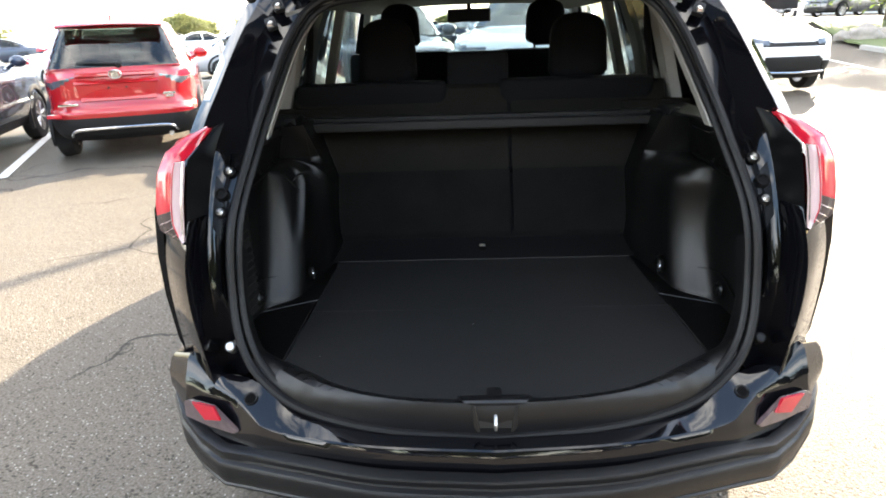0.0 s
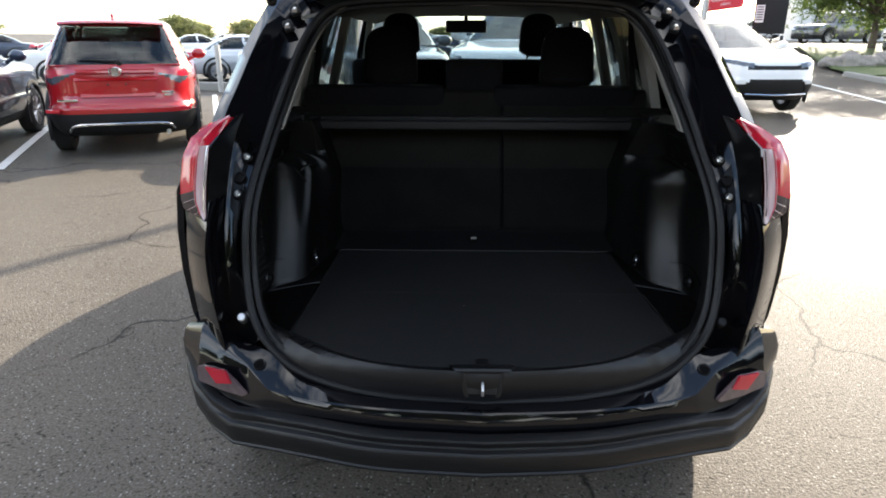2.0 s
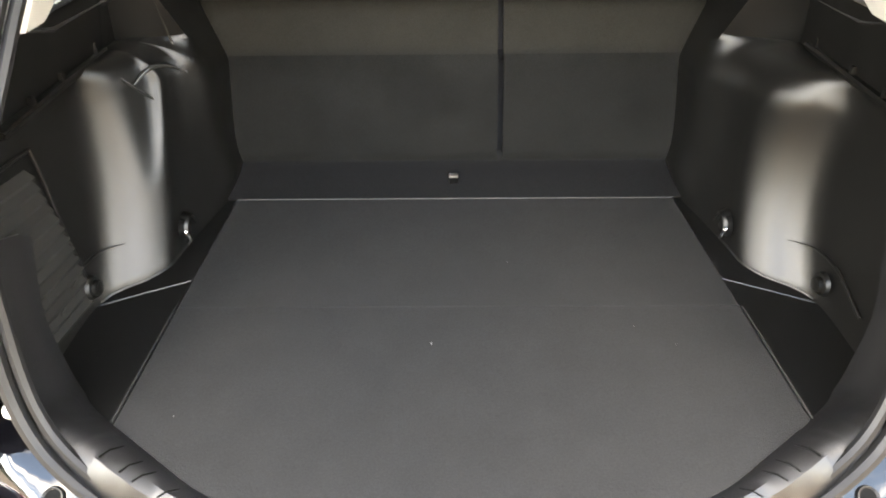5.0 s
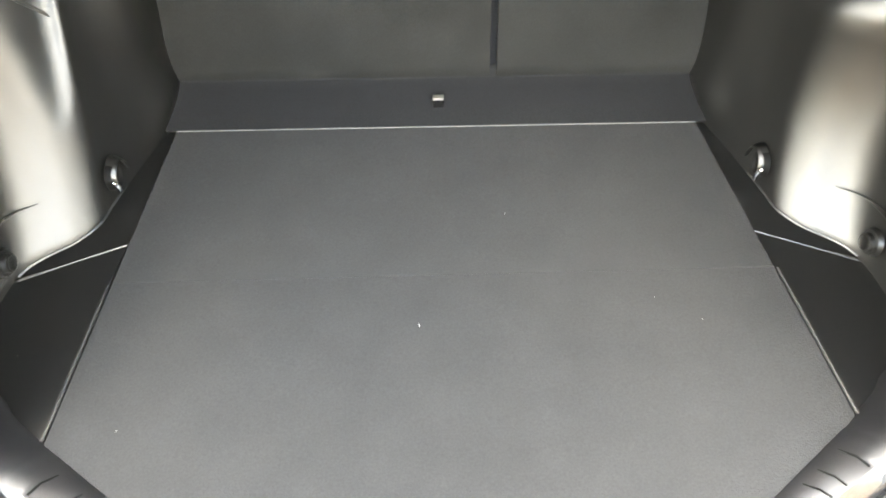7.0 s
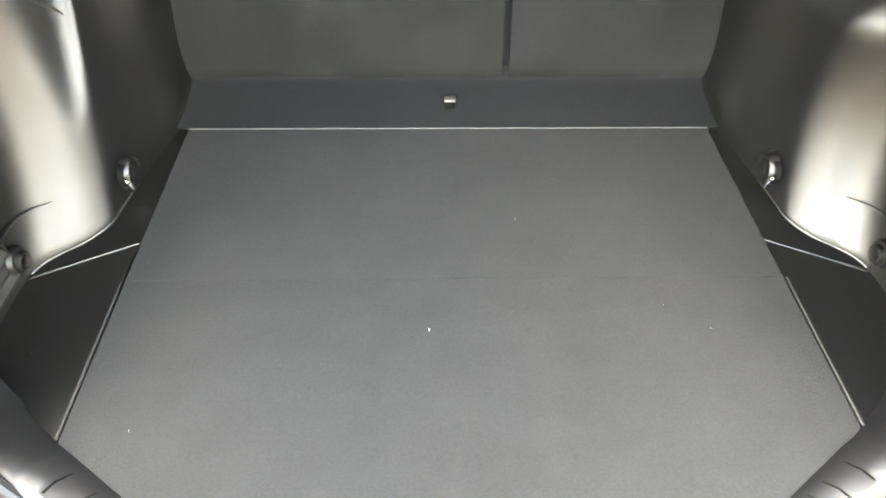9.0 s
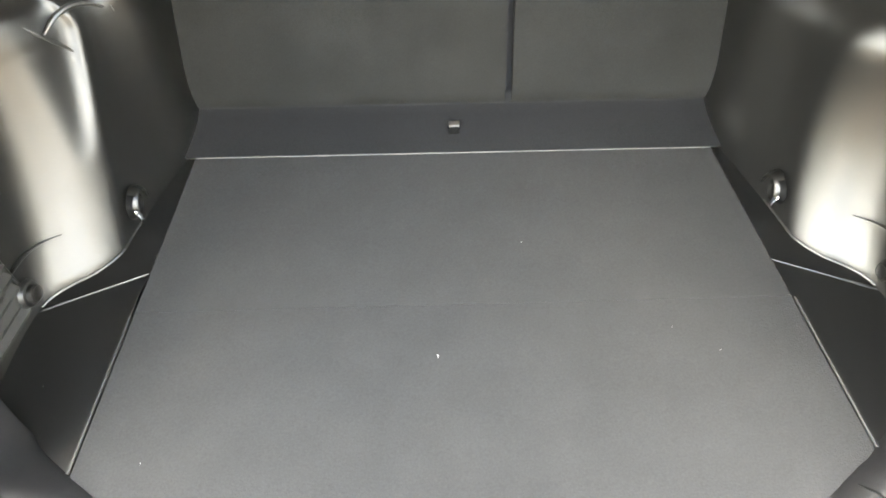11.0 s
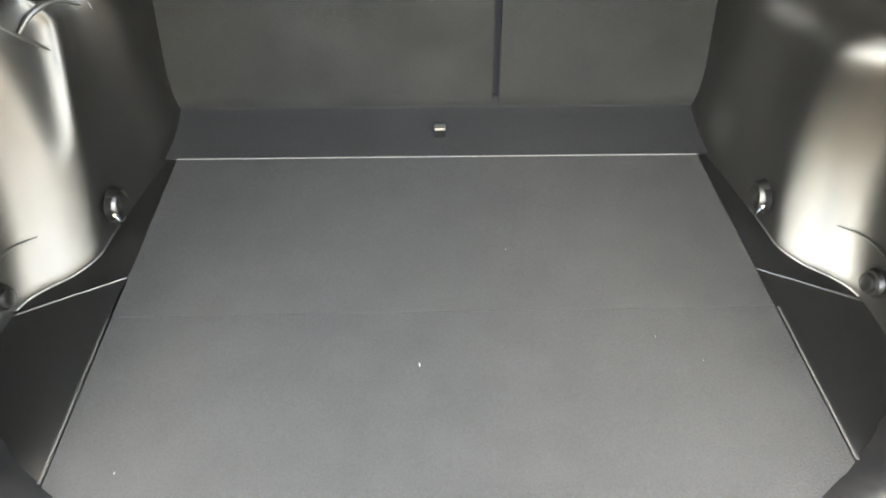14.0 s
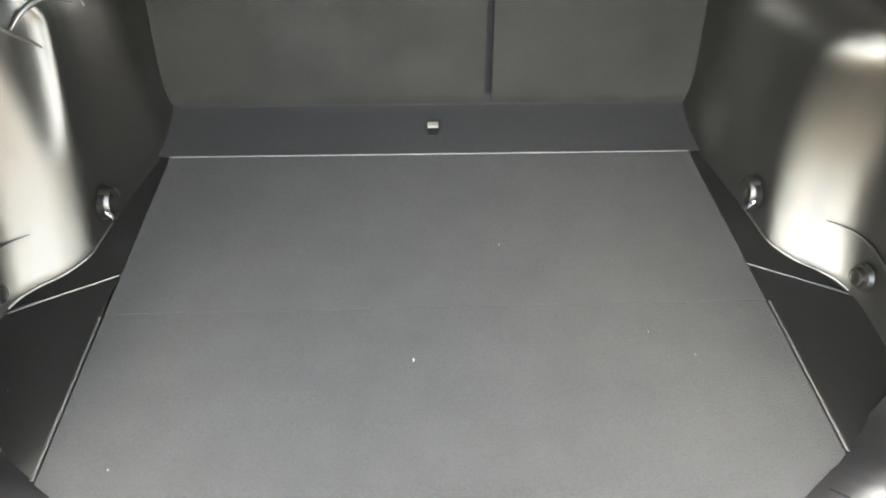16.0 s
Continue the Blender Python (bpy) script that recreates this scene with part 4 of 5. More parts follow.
def asphalt():
    m = mat("asphalt", (0.114, 0.100, 0.083), 0.55, var=0.28, scale=0.8, bump=0.8, bump_scale=95, depth=0.008, fine=0.95, fine_scale=95, spec=0.03)
    nt = m.node_tree
    n, l = nt.nodes, nt.links
    p = n["Principled BSDF"]
    tc = n.new("ShaderNodeTexCoord")
    warp = n.new("ShaderNodeTexNoise")
    warp.inputs["Scale"].default_value, warp.inputs["Detail"].default_value = 1.6, 6
    l.new(tc.outputs["Object"], warp.inputs["Vector"])
    add = n.new("ShaderNodeMix")
    add.data_type, add.blend_type = "RGBA", "LINEAR_LIGHT"
    add.inputs["Factor"].default_value = 0.30
    l.new(tc.outputs["Object"], add.inputs["A"])
    l.new(warp.outputs["Color"], add.inputs["B"])
    vo = n.new("ShaderNodeTexVoronoi")
    vo.feature = "DISTANCE_TO_EDGE"
    vo.inputs["Scale"].default_value = 0.55
    l.new(add.outputs["Result"], vo.inputs["Vector"])
    cr = n.new("ShaderNodeMapRange")
    cr.inputs["From Max"].default_value = 0.008
    l.new(vo.outputs["Distance"], cr.inputs["Value"])
    patchy = n.new("ShaderNodeTexNoise")
    patchy.inputs["Scale"].default_value = 0.7
    l.new(tc.outputs["Object"], patchy.inputs["Vector"])
    pr = n.new("ShaderNodeMapRange")
    pr.inputs["From Min"].default_value, pr.inputs["From Max"].default_value = 0.46, 0.54
    l.new(patchy.outputs["Fac"], pr.inputs["Value"])
    mx = n.new("ShaderNodeMath")
    mx.operation = "MAXIMUM"
    l.new(cr.outputs[0], mx.inputs[0])
    l.new(pr.outputs[0], mx.inputs[1])
    # pale stones worn bare in the surface
    st = n.new("ShaderNodeTexVoronoi")
    st.inputs["Scale"].default_value = 66
    l.new(tc.outputs["Object"], st.inputs["Vector"])
    sr = n.new("ShaderNodeMapRange")
    sr.inputs["From Min"].default_value, sr.inputs["From Max"].default_value = 0.16, 0.30
    sr.inputs["To Min"].default_value, sr.inputs["To Max"].default_value = 1.0, 0.0
    l.new(st.outputs["Distance"], sr.inputs["Value"])
    pick = n.new("ShaderNodeSeparateColor")
    l.new(st.outputs["Color"], pick.inputs[0])
    pk = n.new("ShaderNodeMapRange")
    pk.inputs["From Min"].default_value, pk.inputs["From Max"].default_value = 0.68, 0.76
    l.new(pick.outputs[0], pk.inputs["Value"])
    sm = n.new("ShaderNodeMath")
    sm.operation = "MULTIPLY"
    l.new(sr.outputs[0], sm.inputs[0])
    l.new(pk.outputs[0], sm.inputs[1])
    src = p.inputs["Base Color"].links[0].from_socket
    c0 = n.new("ShaderNodeMix")
    c0.data_type = "RGBA"
    c0.inputs["B"].default_value = (0.33, 0.31, 0.28, 1)
    l.new(sm.outputs[0], c0.inputs["Factor"])
    l.new(src, c0.inputs["A"])
    pt = n.new("ShaderNodeTexVoronoi")
    pt.inputs["Scale"].default_value = 58
    l.new(add.outputs["Result"], pt.inputs["Vector"])
    pd = n.new("ShaderNodeMapRange")
    pd.inputs["From Min"].default_value, pd.inputs["From Max"].default_value = 0.22, 0.46
    pd.inputs["To Min"].default_value, pd.inputs["To Max"].default_value = 1.0, 0.0
    l.new(pt.outputs["Distance"], pd.inputs["Value"])
    ps = n.new("ShaderNodeSeparateColor")
    l.new(pt.outputs["Color"], ps.inputs[0])
    pc = n.new("ShaderNodeMapRange")
    pc.inputs["From Min"].default_value, pc.inputs["From Max"].default_value = 0.56, 0.66
    pc.inputs["To Max"].default_value = 0.8
    l.new(ps.outputs[1], pc.inputs["Value"])
    pm = n.new("ShaderNodeMath")
    pm.operation = "MULTIPLY"
    l.new(pd.outputs[0], pm.inputs[0])
    l.new(pc.outputs[0], pm.inputs[1])
    c2 = n.new("ShaderNodeMix")
    c2.data_type = "RGBA"
    c2.inputs["B"].default_value = (0.030, 0.026, 0.022, 1)
    l.new(pm.outputs[0], c2.inputs["Factor"])
    l.new(c0.outputs["Result"], c2.inputs["A"])
    c1 = n.new("ShaderNodeMix")
    c1.data_type = "RGBA"
    c1.inputs["A"].default_value = (0.022, 0.020, 0.018, 1)
    l.new(mx.outputs[0], c1.inputs["Factor"])
    l.new(c2.outputs["Result"], c1.inputs["B"])
    l.new(c1.outputs["Result"], p.inputs["Base Color"])
    return m


ASPHALT = asphalt()
CONCRETE = mat("concrete", (0.25, 0.24, 0.22), 0.85, var=0.15, scale=3, bump=0.5, bump_scale=60, fine=0.4, fine_scale=60)
GRASS = mat("grass", (0.075, 0.10, 0.025), 0.9, var=0.35, scale=2, bump=0.8, bump_scale=60, fine=0.6, fine_scale=40)
LINE_PAINT = mat("road_marking_paint", (0.70, 0.69, 0.66), 0.7, var=0.2, scale=6, bump=0.3, bump_scale=90)
ROCK = mat("boulder_rock", (0.27, 0.24, 0.21), 0.9, var=0.3, scale=3, bump=0.9, bump_scale=20, fine=0.5, fine_scale=30)
BARK = mat("bark", (0.10, 0.075, 0.055), 0.9, var=0.3, scale=6, bump=0.8, bump_scale=30, stretch=(1, 1, .2))
LEAF = mat("leaves", (0.060, 0.085, 0.022), 0.6, var=0.45, scale=1.3, fine=0.3, fine_scale=12, leafy=0.45)
LEAF_DARK = mat("unseen_tree_leaves", (0.028, 0.040, 0.018), 0.7, var=0.4, scale=0.6, leafy=0.2)
LEAF_FAR = mat("far_leaves", (0.09, 0.10, 0.04), 0.8, var=0.4, scale=0.4, leafy=0.4)
METAL_GREY = mat("galvanised_post", (0.45, 0.44, 0.42), 0.5, metal=0.6, var=0.15)

bm = bmesh.new()
gx = [-900, -300, -120, -60] + [i * 2.0 for i in range(-20, 41)] + [90, 120, 200, 400, 900]
gy = [-900, -300, -100, -40] + [i * 2.0 for i in range(-10, 41)] + [100, 130, 200, 400, 900]
loft(bm, [[Vector((x, y, rise(x, y))) for x in gx] for y in gy])
tagged(part("ground", bm, ASPHALT), "cracked grey asphalt of the car lot", "ground", kind="structure")


def strip(a, b, w, name="parking_line"):
    a, b = Vector((*a, 0)), Vector((*b, 0))
    d = (b - a).normalized()
    o = Vector((-d.y, d.x, 0)) * w / 2
    bm = bmesh.new()
    prism(bm, [Vector((p.x, p.y, rise(p.x, p.y) + .001)) for p in (a - o, b - o, b + o, a + o)], (0, 0, .004))
    tagged(part(name, bm, LINE_PAINT), "worn white painted parking line", "road marking", kind="structure")


strip((-5.35, 5.9), (-7.5, 10.75), .11)
strip((-4.1, 9.6), (-6.25, 15.4), .11)
strip((9.0, 11.2), (10.75, 18.6), .11)
strip((7.4, 4.5), (9.0, 11.2), .11)


def paint(name, colour, rough=0.22):
    return mat(name, colour, rough, var=0.06, scale=2, coat=1.0)


RED_PAINT = paint("red_car_paint", (0.38, 0.007, 0.011))
WHITE_PAINT = paint("white_car_paint", (0.80, 0.80, 0.79))
SILVER_PAINT = mat("silver_car_paint", (0.58, 0.61, 0.65), 0.25, metal=0.35, var=0.05, coat=1.0)
GREY_PAINT = mat("dark_grey_car_paint", (0.10, 0.105, 0.115), 0.28, metal=0.4, var=0.06, coat=1.0)
BLUE_PAINT = mat("dark_blue_car_paint", (0.03, 0.045, 0.08), 0.25, metal=0.3, var=0.06, coat=1.0)
HEADLAMP = mat("headlamp_lens", (0.11, 0.12, 0.135), 0.08, metal=0.5, var=0.3, scale=20, coat=1.0)

CAR_GLASS = glass("car_window_glass", (0.34, 0.38, 0.37), 1.2)
# height, half width, rear and front of the body at that height
SUV_SHELL = [(.27, .80, .20, 4.38), (.34, .86, .07, 4.51), (.45, .905, .015, 4.57), (.56, .92, 0, 4.60), (.62, .918, .0, 4.605), (.67, .905, .035, 4.60), (.76, .905, .065, 4.59),
             (.86, .912, .075, 4.57), (.93, .915, .08, 4.53), (.99, .908, .085, 4.42), (1.03, .90, .09, 4.20), (1.06, .888, .095, 3.88), (1.085, .874, .10, 3.60), (1.105, .862, .105, 3.42),
             (1.13, .85, .115, 3.33), (1.17, .832, .14, 3.24), (1.30, .776, .25, 2.96), (1.45, .708, .385, 2.63), (1.55, .662, .475, 2.41), (1.605, .628, .50, 2.27), (1.64, .585, .46, 2.13), (1.662, .49, .62, 1.95), (1.672, .30, .95, 1.62)]
SEDAN_SHELL = [(.24, .79, .20, 4.50), (.34, .86, .05, 4.66), (.50, .895, 0, 4.73), (.62, .905, .01, 4.74), (.72, .90, .02, 4.70), (.80, .895, .04, 4.52), (.86, .885, .06, 4.20), (.91, .87, .10, 3.80),
               (.95, .85, .20, 3.50), (.98, .83, .45, 3.38), (1.0, .815, .70, 3.30), (1.06, .79, .82, 3.20), (1.2, .72, 1.05, 2.90), (1.33, .65, 1.35, 2.60), (1.40, .60, 1.55, 2.40), (1.435, .52, 1.75, 2.20), (1.45, .28, 2.0, 1.92)]
PICKUP = (5.9, 2.0, 1.92, 1.22, 2.05, 4.35, 2.25, 3.70, 1.08, 1.22)



def arch_trim(parent, s, y, r, w):
    """Black liner of one wheel well with its moulded edge."""
    bm = bmesh.new()
    o = [(.02, w - .30), (r + .045, w - .30), (r + .05, w - .02), (r + .055, w + .004)]
    loft(bm, [[Vector((s * x, y + q * math.cos(a), r + q * math.sin(a))) for q, x in o] for a in np.linspace(-.1, math.pi + .1, 26)])
    part("wheel_well", bm, TYRE, parent)
    bm = bmesh.new()
    o = [(r + .05, w - .02), (r + .055, w + .010), (r + .075, w + .016), (r + .115, w + .012), (r + .125, w - .03)]
    loft(bm, [[Vector((s * x, y + q * math.cos(a), r + q * math.sin(a))) for q, x in o] for a in np.linspace(-.35, math.pi + .35, 30)])
    part("arch_trim", bm, BLACK_PLASTIC, parent)


def car(name, label, at, paint_m, shape="suv", dark_low=True, group="", fine=False):
    """A parked car: rear at y = 0, nose along +y."""
    if shape == "pickup":
        return pickup(name, label, at, paint_m)
    table = SUV_SHELL if shape == "suv" else SEDAN_SHELL
    suv_like = shape == "suv"
    t = thing(name, label, "car", group, at=at)
    L, H = max(r[3] for r in table), table[-1][0]
    belt, rail = (1.125, 1.585) if suv_like else (1.0, 1.385)
    n, cols = (150, 220) if fine else (66, 92)
    prof = catmull([(r[1], r[2], r[3]) for r in table], n)
    zs = [v.x for v in catmull([(r[0], 0, 0) for r in table], n)]
    pts = []
    for z, v in zip(zs, prof):
        w, y0, y1 = v
        m = 6.0 if z < belt else 7.5
        a = (np.arange(720) + .5) / 720 * math.tau
        c, q = np.cos(a), np.sin(a)
        cx, qy = np.sign(c) * np.abs(c) ** (2 / m), np.sign(q) * np.abs(q) ** (2 / m)
        px = w * cx
        py = (y0 + y1) / 2 + (y1 - y0) / 2 * qy + np.where(q < 0, .05, -.09) * cx * cx * (1 if z < belt else .7) * np.abs(qy)
        run = np.concatenate([[0], np.cumsum(np.hypot(np.diff(np.append(px, px[0])), np.diff(np.append(py, py[0]))))])
        at_k = np.arange(cols) / cols * run[-1]
        ring = [Vector((x, y, z)) for x, y in zip(np.interp(at_k, run, np.append(px, px[0])), np.interp(at_k, run, np.append(py, py[0])))]
        pts.append(ring)
    spans = ((.70, 1.10, .72, 1.02), (1.16, 2.02, 1.10, 1.98), (2.09, 3.22, 2.05, 2.40)) if suv_like else ((1.0, 2.0, 1.42, 1.98), (2.07, 3.2, 2.04, 2.5))

    def kind(c, w, y0, y1):
        """Which part of the shell a facet at c belongs to."""
        ax, s = abs(c.x) / w, ("l" if c.x < 0 else "r")
        u = tween(c.z, belt, rail)
        if belt < c.z < rail:
            if c.y - y0 < .12 and ax < .93 - .03 * u and u > .02:
                return "rear_window"
            if y1 - c.y < .16 and ax < .90:
                return "windscreen"
            if ax > .95:
                for q, (b0, b1, t0, t1) in enumerate(spans):
                    if b0 + (t0 - b0) * u < c.y < b1 + (t1 - b1) * u and c.z > belt + .02 + (.10 if q == 0 and suv_like else 0) * (1 - tween(c.y, b0, b1)):
                        return "side_window" + s + str(q)
        if suv_like:
            if c.y < .55 and c.z < 1.10 and ax > .44 and c.z > 1.075 - .20 * tween(ax, .44, .82) and c.z < 1.085 - .04 * tween(c.y, .15, .5) and c.y < .12 + .45 * tween(c.z, .86, 1.05):
                return ("clear_lens" if c.z < 1.075 - .07 * tween(ax, .44, .80) - .02 else "tail_light") + s
            if c.y > 3.9 and ax > .46 and .83 + .09 * tween(ax, .5, 1.0) < c.z < .905 + .075 * tween(ax, .5, 1.0) and c.y > 4.0:
                return "headlight" + s
            if c.y > 4.3 and ax < .60 and .80 < c.z < .865 + .02 * ax:
                return "grille"
            if c.y > 4.3 and ax < .66 - .5 * (c.z - .38) and .38 < c.z < .64:
                return "lower_grille"
            if dark_low and c.z < (.55 if c.y < .6 or c.y > 4.2 else .40):
                return "front_skirt" if c.y > 4.2 else "rear_skirt" if c.y < .6 else "sill" + s
        else:
            if c.y < .4 and ax > .55 and .74 < c.z < .92:
                return "tail_light" + s
            if c.y > 4.25 and ax > .58 and .64 < c.z < .76 + .05 * ax:
                return "headlight" + s
            if c.y > 4.3 and ax < .52 and (.60 < c.z < .70 or .36 < c.z < .5):
                return "grille"
        return "body"

    looks = {"rear_window": CAR_GLASS, "windscreen": CAR_GLASS, "side_window": CAR_GLASS, "tail_light": RED_LENS, "clear_lens": HEADLAMP, "headlight": HEADLAMP,
             "grille": BLACK_PLASTIC, "lower_grille": BLACK_PLASTIC, "front_skirt": BLACK_PLASTIC, "rear_skirt": BLACK_PLASTIC, "sill": BLACK_PLASTIC, "body": paint_m}
    words = {"tail_light": "red tail light", "clear_lens": "clear reversing lens", "headlight": "clear headlight over a dark housing"}
    groups = {}
    for i in range(n - 1):
        w, y0, y1 = prof[i].lerp(prof[i + 1], .5)
        for k in range(cols):
            e = (k + 1) % cols
            quad = (pts[i][k], pts[i][e], pts[i + 1][e], pts[i + 1][k])
            groups.setdefault(kind(sum(quad, Vector()) / 4, w, y0, y1), []).append(quad)
    groups["body"].append(tuple(pts[-1]))
    for key, quads in groups.items():
        nm = next(k for k in looks if key.startswith(k) and (key == k or key[len(k)] in "lr"))
        glassy = nm in ("rear_window", "windscreen", "side_window")
        bm = bmesh.new()
        for quad in quads:
            bm.faces.new([bm.verts.new(p) for p in quad])
        bmesh.ops.remove_doubles(bm, verts=bm.verts[:], dist=1e-4)
        if nm != "body":
            bm.normal_update()
            off = -.010 if glassy or nm in ("grille", "lower_grille") else .004
            for v in bm.verts:
                v.co += v.normal * off
            bmesh.ops.solidify(bm, geom=bm.faces[:], thickness=.004 if glassy else .012)
        part(nm, bm, looks[nm], t, words[nm] if nm in words else "", sharp=50)
    w = .905 if suv_like else .89
    r = .35 if suv_like else .325
    wy = (.94, 3.62) if suv_like else (1.05, 3.78)
    for s in (-1, 1):
        for y in wy:
            arch_trim(t, s, y, r, w)
            wheel(t, s * (w - .095), y, r, s)
        bm = bmesh.new()
        y = 2.95 if suv_like else 2.9
        bmesh.ops.create_uvsphere(bm, u_segments=16, v_segments=10, radius=1, matrix=Matrix.Translation((s * (w + .07), y, belt + .06)) @ Matrix.Diagonal((.115, .075, .085, 1)))
        rod(bm, (s * (w - .08), y + .02, belt - .02), (s * (w + .03), y, belt + .03), .03, n=8)
        part("wing_mirror", bm, paint_m, t)
    for x, y in ((-.36, 2.05), (.36, 2.05), (-.36, 1.15), (.36, 1.15)):
        bm = bmesh.new()
        y += 0 if suv_like else .45
        box(bm, (x, y, belt - .02), (.46, .13, .30), .05, seg=3)
        box(bm, (x, y - .02, belt + .22), (.25, .10, .18), .05, seg=3)
        part("seat", bm, SEAT_CLOTH, t)
    bm = bmesh.new()
    box(bm, (0, 2.0 + (0 if suv_like else .2), belt - .22), (1.5, 2.9, .05))
    part("cabin_floor", bm, BLACK_PLASTIC, t)
    bm = bmesh.new()
    box(bm, (0, 2.93 + (0 if suv_like else .05), belt - .09), (1.46, .52, .16), .05, seg=3)
    part("dashboard", bm, BLACK_PLASTIC, t)
    return t


def quad_patch(bm, a, b, c, d, inset, off, n=5):
    """A pane on the four-cornered face a b c d, pulled in at its edges and set proud."""
    a, b, c, d = (Vector(v) for v in (a, b, c, d))
    nrm = (b - a).cross(d - a).normalized()
    rows = []
    for i in range(n):
        v = inset[1] * .2 + (1 - inset[1] * 1.2) * i / (n - 1)
        rows.append([a.lerp(b, u).lerp(d.lerp(c, u), v) + nrm * off for u in (inset[0] + (1 - 2 * inset[0]) * j / (n - 1) for j in range(n))])
    loft(bm, rows)
    thick(bm, 0.004)


def pickup(name, label, at, paint_m, shape="pickup", dark_low=True, group=""):
    """A parked car: rear at y = 0, nose along +y."""
    L, W, H, belt, f0, f1, t0, t1, nose, tail = PICKUP
    t = thing(name, label, "car", group, at=at)
    w = W / 2
    wy = (0.93 * L / 4.6, L - 0.92 * L / 4.6)
    r = 0.345 if shape != "pickup" else 0.40

    def top(y):
        if shape == "pickup" and y < f0:
            return belt
        if y < f0:
            return tail + (belt - tail) * y / f0
        if y < f1:
            return belt + 0.015 * math.sin((y - f0) / (f1 - f0) * math.pi)
        u = (y - f1) / (L - f1)
        return belt - (belt - nose) * u ** 2.2

    bm = bmesh.new()
    rows = []
    ys = [0, .02, .06, .12, .2] + [.2 + (L - .4) * i / 42 for i in range(1, 42)] + [L - .2, L - .12, L - .06, L - .02, L]
    for y in ys:
        e = min(y, L - y)
        sq = 1 - 0.16 * max(0, 1 - e / .45) ** 2 - (0.05 * max(0, 1 - e / .06))
        low = arch(y, 0.27 + 0.12 * max(0, 1 - e / .5), r + .075, r, wy)
        tp = top(y) - 0.10 * max(0, 1 - e / .12) ** 2
        ww = w * sq
        half = [(ww * .90, low), (ww * .955, low + .06), (ww * .99, low + (tp - low) * .35), (ww, low + (tp - low) * .55), (ww * .99, low + (tp - low) * .78), (ww * .955, tp - .035), (ww * .90, tp - .004), (ww * .5, tp + .012), (0, tp + .016)]
        rows.append([Vector((-x, y, z)) for x, z in half[:-1]] + [Vector((x, y, z)) for x, z in half[::-1]])
    loft(bm, rows)
    bmesh.ops.contextual_create(bm, geom=[e for e in bm.edges if e.is_boundary and all(abs(v.co.y) < 1e-4 for v in e.verts)])
    bmesh.ops.contextual_create(bm, geom=[e for e in bm.edges if e.is_boundary and all(abs(v.co.y - L) < 1e-4 for v in e.verts)])
    body = part("body", bm, paint_m, t)
    wb, wt = w * .93, w * .68
    A = {"bl": (-wb, f0, belt), "br": (wb, f0, belt), "fl": (-wb * .97, f1, belt), "fr": (wb * .97, f1, belt),
         "tbl": (-wt, t0, H - .03), "tbr": (wt, t0, H - .03), "tfl": (-wt, t1, H - .03), "tfr": (wt, t1, H - .03)}
    bm = bmesh.new()
    rows = []
    for u in (0, .3, .6, .85, 1.0):
        ring = []
        for p, q in (("bl", "tbl"), ("br", "tbr"), ("fr", "tfr"), ("fl", "tfl")):
            ring.append(Vector(A[p]).lerp(Vector(A[q]), u))
        o = []
        for i in range(4):
            a, b = ring[i], ring[(i + 1) % 4]
            for k in range(6):
                o.append(a.lerp(b, k / 6) + Vector((0, (-.05 if i == 0 else .06 if i == 2 else 0) * math.sin(k / 6 * math.pi), 0)))
        rows.append(o)
    last = rows[-1]
    c = sum(last, Vector()) / len(last)
    for f, up in ((.95, .022), (.8, .032), (.4, .04)):
        rows.append([c + (p - c) * f + Vector((0, 0, up)) for p in last])
    loft(bm, rows, True)
    bmesh.ops.contextual_create(bm, geom=[e for e in bm.edges if e.is_boundary and all(v.co.z > H - .02 for v in e.verts)])
    bm.faces.ensure_lookup_table()
    gone = []
    for i, f in enumerate(bm.faces):
        if i < 24 * 3 and (i % 24) % 6 in (1, 2, 3, 4):
            gone.append(f)
    bmesh.ops.delete(bm, geom=gone, context="FACES")
    cabin = part("cabin", bm, paint_m, t)
    for nm, q, ins in (("windscreen", ("fr", "fl", "tfl", "tfr"), (.06, .07)), ("rear_window", ("bl", "br", "tbr", "tbl"), (.07, .10))):
        bm = bmesh.new()
        quad_patch(bm, *[A[k] for k in q], ins, .072 if nm == "windscreen" else .058)
        part(nm, bm, CAR_GLASS, t)
    for s, q in ((-1, ("fl", "bl", "tbl", "tfl")), (1, ("br", "fr", "tfr", "tbr"))):
        a, b, cc, d = (Vector(A[k]) for k in q)
        for u0, u1 in ((.05, .34), (.37, .64), (.67, .94)) if shape == "suv" else ((.06, .48), (.52, .93)):
            bm = bmesh.new()
            quad_patch(bm, a.lerp(b, u0), a.lerp(b, u1), d.lerp(cc, u1), d.lerp(cc, u0), (.02, .10), .006)
            part("side_window", bm, CAR_GLASS, t)
        bm = bmesh.new()
        box(bm, (s * (w + .07), f1 - .55, belt + .07), (.17, .09, .13), .035, seg=3)
        part("wing_mirror", bm, paint_m, t)
        for y in wy:
            wheel(t, s * (w - .13), y, r, s)
        bm = bmesh.new()
        hz = nose - .14
        prism(bm, [Vector((s * x, y, z)) for x, y, z in ((w * .42, L + .006, hz - .09), (w * .78, L + .006, hz - .10), (w * .90, L - .10, hz - .02), (w * .985, L - .36, hz + .06), (w * .97, L - .42, hz + .11), (w * .86, L - .12, hz + .06), (w * .5, L + .002, hz - .02))], (s * .02, .03, .014))
        part("headlight", bm, HEADLAMP, t, "clear headlight over a dark housing")
        bm = bmesh.new()
